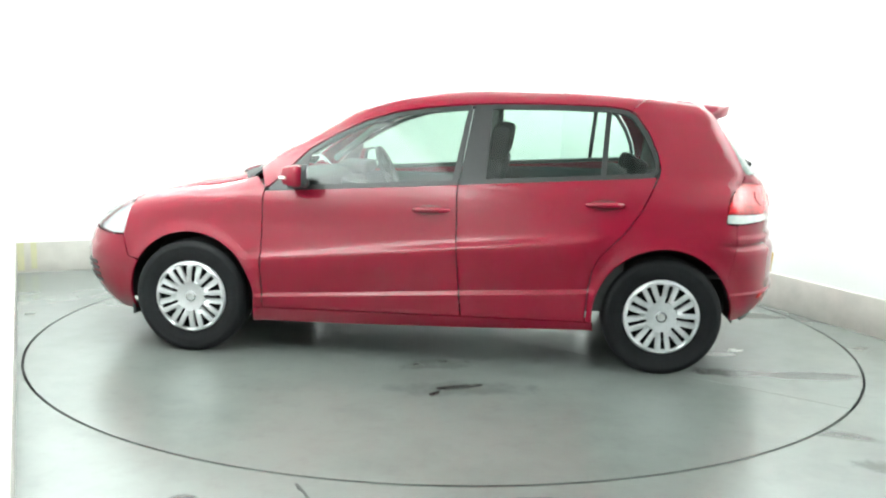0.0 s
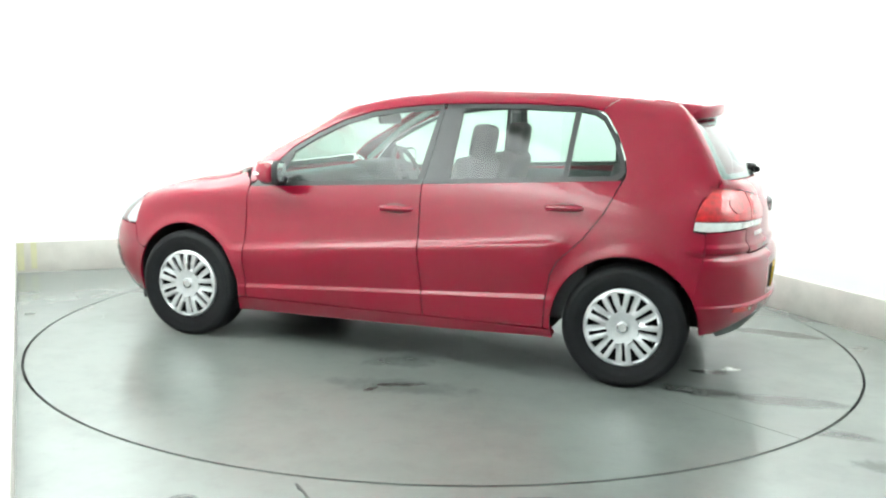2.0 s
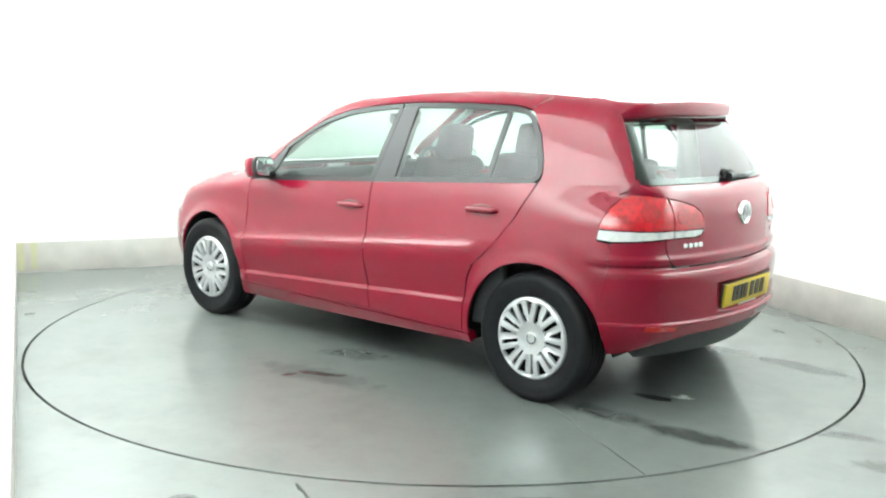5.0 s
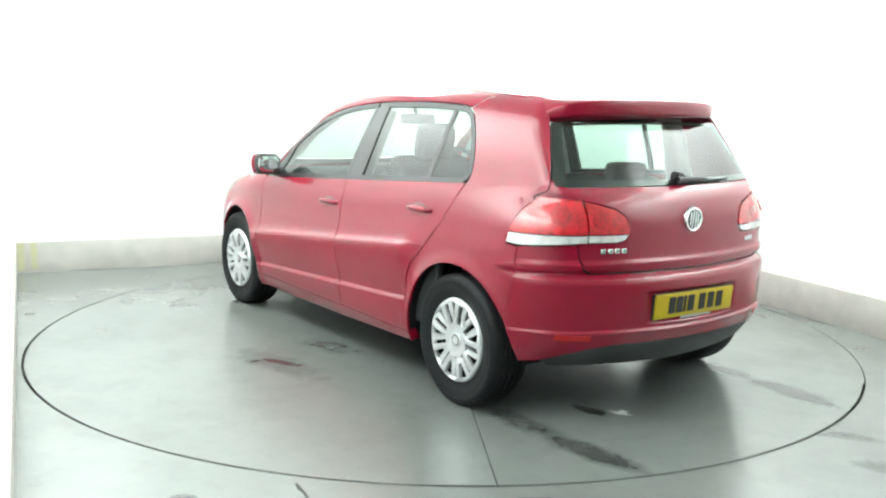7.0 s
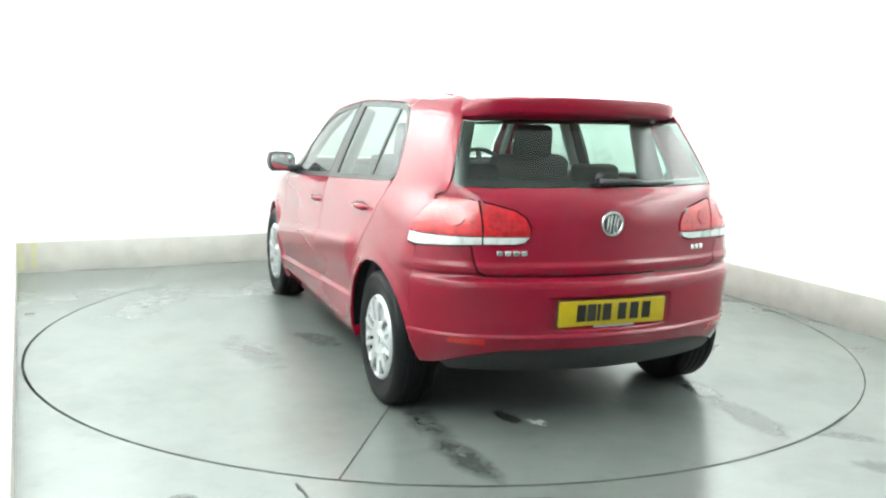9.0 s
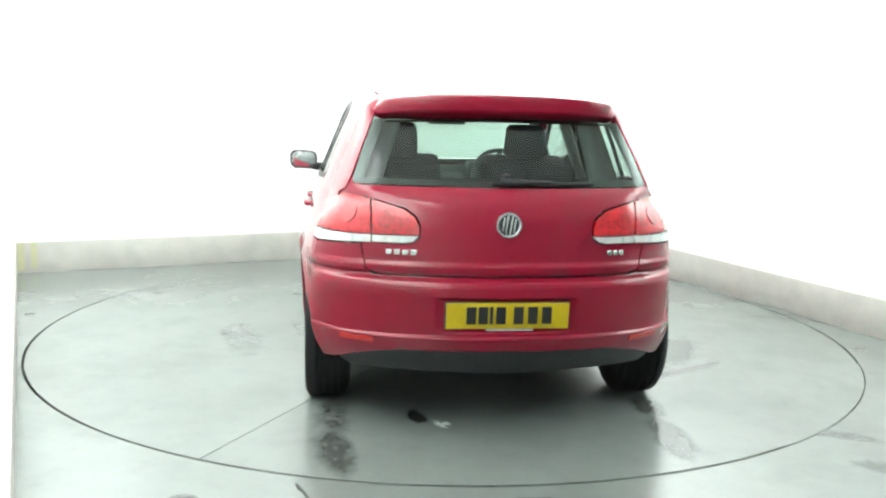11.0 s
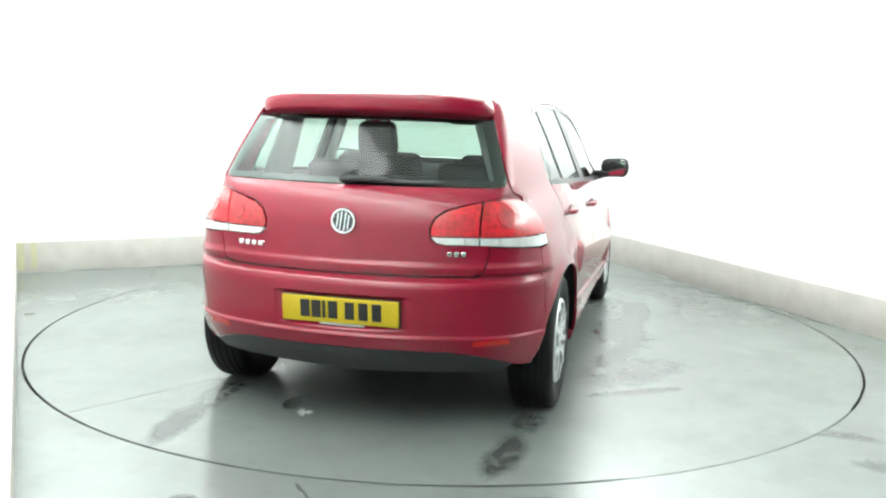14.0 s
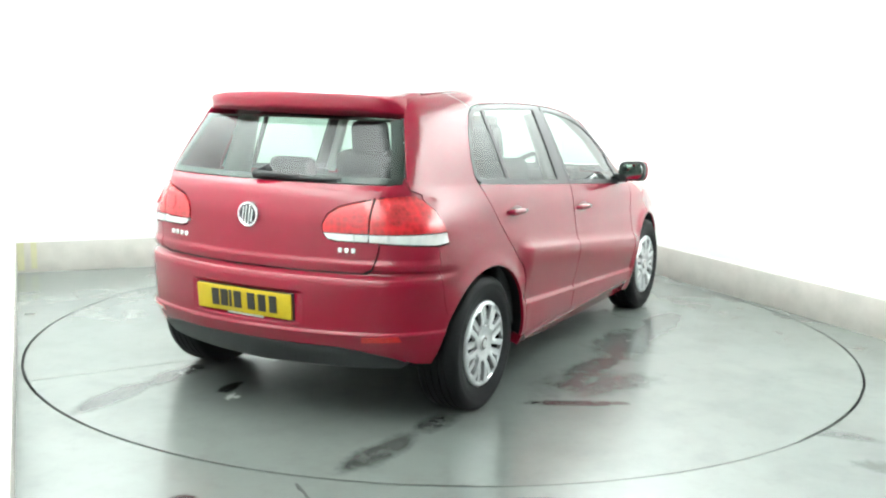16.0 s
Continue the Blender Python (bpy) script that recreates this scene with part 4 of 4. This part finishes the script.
        part("mirror_arm", tube([(0.71, s * 0.80, 0.955), (0.69, s * 0.86, 0.960), (0.67, s * 0.90, 0.98)], [0.03, 0.026, 0.03], 12), BLACK_PLASTIC, house)
    # dark inner shells: arches, underbody
    for cx in (AXLE, -AXLE):
        for s in (1, -1):
            bm = bmesh.new()
            rows = []
            for i in range(33):
                a = radians(-6 + 192 * i / 32)
                x, z = cx + 0.385 * math.cos(a), HUB + 0.385 * math.sin(a)
                q = on_body("s", [cx + 0.37 * math.cos(a)], [max(HUB + 0.37 * math.sin(a), 0.24)])[0]
                rows.append([bm.verts.new((x, s * y, z)) for y in (q[1] - 0.012, 0.72, 0.5)])
            for p, q in zip(rows, rows[1:]):
                for j in range(2):
                    bm.faces.new((p[j], p[j + 1], q[j + 1], q[j]))
            bm.faces.new([r[2] for r in rows])
            part("arch_liner", bm, LINER, car)
    for s in (1, -1):
        part("air_flap", box(0.02, 0.16, 0.07, pose(1.655, s * 0.70, 0.215), 0.006, 2), BLACK_PLASTIC, car)
    part("underbody", box(1.75, 1.60, 0.05, pose(0, 0, 0.235), 0.02, 2), LINER, car)
    part("underbody", box(0.45, 0.95, 0.04, pose(-1.6, 0, 0.335), 0.015, 2), LINER, car)
    part("underbody", box(0.62, 1.0, 0.05, pose(1.6, 0, 0.24), 0.02, 2), LINER, car)


# body red darkened by hand: the shade behind the door handles
HANDLE_SHADE = simple("handle_shade_red", (0.12, 0.004, 0.012), rough=0.45, scale=50, coat=0.3)


def build_wheel():
    wheel = tagged(new("wheel"))
    prof = [(0.190, -0.085), (0.225, -0.095), (0.26, -0.104), (0.29, -0.102), (0.308, -0.09), (0.314, -0.078)]
    for y in (-0.05, -0.018, 0.018, 0.05):
        prof += [(0.3165, y - 0.0045), (0.308, y - 0.0035), (0.308, y + 0.0035), (0.3165, y + 0.0045)]
    prof += [(0.314, 0.078), (0.308, 0.09), (0.29, 0.102), (0.275, 0.1045), (0.272, 0.103), (0.26, 0.104), (0.235, 0.098), (0.222, 0.092), (0.205, 0.088), (0.198, 0.084), (0.190, 0.08)]
    part("tyre", lathe(prof, 96, True), RUBBER, wheel, "black rubber tyre")
    part("steel_rim", lathe([(0.191, 0.08), (0.188, 0.02), (0.17, -0.02), (0.06, -0.01), (0.0, 0.035)], 48), LINER, wheel)
    # wheel trim: nine pairs of slots, one long and one wedge-shaped
    bm = bmesh.new()
    na, rs = 324, [0.0, 0.02, 0.036, 0.038, 0.045, 0.055, 0.07, 0.085, 0.09, 0.095, 0.10, 0.105, 0.11, 0.115, 0.12, 0.125, 0.13, 0.135, 0.14, 0.15, 0.16, 0.17, 0.178, 0.183, 0.188, 0.192, 0.196, 0.204, 0.210, 0.2155]
    height = curve([(0.0, 0.094), (0.036, 0.093), (0.038, 0.089), (0.055, 0.090), (0.09, 0.097), (0.15, 0.103), (0.196, 0.102), (0.208, 0.099), (0.2155, 0.090)])

    def open_at(r, deg):
        k = deg % 40.0
        wedge = abs(k - 10.0)
        if 0.120 < r < 0.192 and wedge * radians(1) * r < 0.005 + 0.017 * (r - 0.120) / 0.072:
            return True
        return 0.083 < r < 0.190 and abs(k - 29.5) * radians(1) * r < 0.0078 + 0.0045 * (r - 0.083) / 0.107
    grid = {}

    def node(i, j):
        i %= na
        if (i, j) not in grid:
            a, r = 2 * math.pi * i / na, rs[j]
            dish = 0.0
            k = (360.0 * i / na) % 40.0
            if 0.09 < r < 0.197:
                dish = 0.007 * math.cos(radians((k - 19.5) * 9.0)) - 0.003
            grid[i, j] = bm.verts.new((r * math.cos(a), float(height(r)) + dish, r * math.sin(a)))
        return grid[i, j]
    centre = bm.verts.new((0, 0.094, 0))
    for i in range(na):
        for j in range(len(rs) - 1):
            if open_at((rs[j] + rs[j + 1]) / 2, (i + 0.5) * 360.0 / na):
                continue
            f = (node(i, j + 1), node(i + 1, j + 1), centre) if j == 0 else (node(i, j), node(i, j + 1), node(i + 1, j + 1), node(i + 1, j))
            bm.faces.new(f)
    bmesh.ops.recalc_face_normals(bm, faces=bm.faces)
    rim_edges = [e for e in bm.edges if e.is_boundary]
    ret = bmesh.ops.extrude_edge_only(bm, edges=rim_edges)
    bmesh.ops.translate(bm, verts=[v for v in ret["geom"] if isinstance(v, bmesh.types.BMVert)], vec=(0, -0.016, 0))
    bm.transform(Matrix.Diagonal((0.93, 1, 0.93, 1)))
    part("wheel_trim", bm, SILVER, wheel, "silver plastic wheel trim")
    part("centre_badge", lathe([(0.0, 0.0965), (0.026, 0.0955), (0.0295, 0.0945), (0.03, 0.0925)], 32), CHROME, wheel)
    part("badge_disc", lathe([(0.0, 0.0985), (0.020, 0.0972), (0.0215, 0.0955)], 32), PLATE_GREY, wheel)
    return wheel


def place_wheels(car):
    first = build_wheel()
    spots_ = [(AXLE, 0.765, 0, 11), (-AXLE, 0.752, 0, 5), (AXLE, -0.765, 180, 20), (-AXLE, -0.752, 180, 31)]
    for i, (x, y, turn, roll) in enumerate(spots_):
        m = pose(x, y, HUB, 0, 0, turn) @ pose(0, 0, 0, 0, roll, 0)
        w = first if i == 0 else copy_thing(first, m)
        w.matrix_basis = m
        w.parent = car


def seat_shell(w, h, d, m, bevel=0.05):
    bm = box(d, w, h, Matrix.Identity(4), bevel, 4)
    bm.transform(m)
    return bm


def build_cabin(car):
    for s in (1, -1):
        seat = part("front_seat", seat_shell(0.50, 0.66, 0.14, pose(-0.27, s * 0.37, 0.79, 0, -16, 0), 0.06), CLOTH, car, "dark grey cloth front seat")
        part("seat_cushion", seat_shell(0.50, 0.16, 0.52, pose(0.02, s * 0.37, 0.46, 0, -6, 0), 0.06), CLOTH, seat)
        bm = box(0.105, 0.255, 0.195, Matrix.Identity(4), 0.045, 4)
        for v in bm.verts:
            v.co.y *= 1.0 - 0.9 * (v.co.z + 0.1) * 0.9 if v.co.z > 0 else 1.0 - 0.081
        bm.transform(pose(-0.385, s * 0.37, 1.195, 0, -10, 0))
        part("headrest", bm, CLOTH, seat)
        for dy in (-0.06, 0.06):
            part("headrest_post", tube([(-0.345, s * 0.37 + dy, 1.02), (-0.375, s * 0.37 + dy, 1.13)], 0.007, 8), CHROME, seat)
        # door lining, upper edge of it under the glass
        part("door_lining", box(1.02, 0.05, 0.60, pose(0.34, s * 0.80, 0.62), 0.02, 3), DASH, car)
        part("door_lining", box(0.85, 0.05, 0.66, pose(-0.66, s * 0.795, 0.65), 0.02, 3), DASH, car)
        part("pillar_lining", tube([(-0.26, s * 0.745, 0.98), (-0.295, s * 0.60, 1.36)], 0.03, 10), LINING, car)
        part("pillar_lining", tube([(-1.34, s * 0.58, 1.02), (-1.36, s * 0.47, 1.33)], [0.07, 0.05], 10), LINING, car)
        part("screen_pillar_lining", tube([(0.82, s * 0.70, 1.0), (0.55, s * 0.635, 1.21), (0.28, s * 0.56, 1.36)], 0.022, 8), LINING, car)
        part("rear_headrest", seat_shell(0.26, 0.13, 0.09, pose(-1.17, s * 0.34, 1.05, 0, -12, 0), 0.04), CLOTH, car, "dark rear headrest")
    bench = part("rear_bench", seat_shell(1.26, 0.60, 0.16, pose(-1.06, 0, 0.74, 0, -14, 0), 0.06), CLOTH, car, "dark grey cloth rear bench")
    part("bench_cushion", seat_shell(1.26, 0.16, 0.50, pose(-0.80, 0, 0.46, 0, -6, 0), 0.06), CLOTH, bench)
    part("cabin_floor", box(2.2, 1.5, 0.03, pose(-0.25, 0, 0.33), 0.01, 1), DASH, car)
    part("parcel_shelf", box(0.46, 1.20, 0.03, pose(-1.40, 0, 0.985, 0, 0, 0), 0.012, 2), DASH, car)
    part("boot_lining", box(0.5, 1.22, 0.03, pose(-1.5, 0, 0.5), 0.01, 1), DASH, car)
    bm = box(0.42, 1.40, 0.20, pose(0.80, 0, 0.87, 0, 6, 0), 0.07, 4)
    dash = part("dashboard", bm, DASH, car, "dark grey dashboard")
    part("instrument_hood", box(0.20, 0.40, 0.08, pose(0.60, -0.37, 0.975), 0.035, 4), DASH, dash)
    part("centre_stack", box(0.22, 0.30, 0.36, pose(0.60, 0, 0.75, 0, -18, 0), 0.04, 3), DASH, dash)
    # steering wheel on the right-hand side
    ring = [(0.185 * math.cos(2 * math.pi * i / 40), 0.185 * math.sin(2 * math.pi * i / 40), 0) for i in range(40)]
    sw = part("steering_wheel", tube(ring, 0.015, 10, True), DASH, car, "dark steering wheel")
    sw.matrix_local = pose(0.38, -0.37, 0.93, 0, -66, 0)
    part("wheel_hub", box(0.16, 0.13, 0.05, Matrix.Identity(4), 0.02, 3), DASH, sw)
    for a in (0, 180, 270):
        part("spoke", box(0.13, 0.035, 0.018, pose(0, 0, 0, 0, 0, a + 90) @ Matrix.Translation((0.115, 0, 0)), 0.006, 2), DASH, sw)
    m = part("inside_mirror", box(0.03, 0.24, 0.065, pose(0.36, 0, 1.30, 0, 8, -8), 0.012, 3), DASH, car, "dark rear-view mirror")
    part("mirror_stem", tube([(0.37, 0, 1.33), (0.40, 0, 1.365)], 0.012, 8), DASH, m)
    # roof lining
    bm = bmesh.new()
    rows = []
    for i in range(15):
        x = 0.25 - 1.75 * i / 14
        rows.append([bm.verts.new((x, y, float(top_line(x)) - 0.045 - 0.13 * y * y)) for y in np.linspace(-0.57, 0.57, 13)])
    for p, q in zip(rows, rows[1:]):
        for j in range(12):
            bm.faces.new((p[j], p[j + 1], q[j + 1], q[j]))
    bmesh.ops.solidify(bm, geom=list(bm.faces), thickness=0.008)
    part("roof_lining", bm, LINING, car)


def build_car():
    car = tagged(new("car"), "red five-door hatchback standing on the round turntable", "car")
    build_body(car)
    place_wheels(car)
    build_cabin(car)
    return car


table = build_turntable()
car = build_car()


# ---- the turning ----
def heading(t):
    s = (t - 8.0) / 8.0
    return 117.840 - 56.597 * s + 0.084 * s * s + 0.588 * s**3


def motions():
    times = [0.5 * i for i in range(33)]
    walk(table, [(t, pose(HOLE[0], HOLE[1], 0, 0, 0, heading(t))) for t in times])
    walk(car, [(t, pose(0, 0, 0, 0, 0, heading(t)) @ Matrix.Translation((0.0324, -0.0539, 0))) for t in times])


motions()
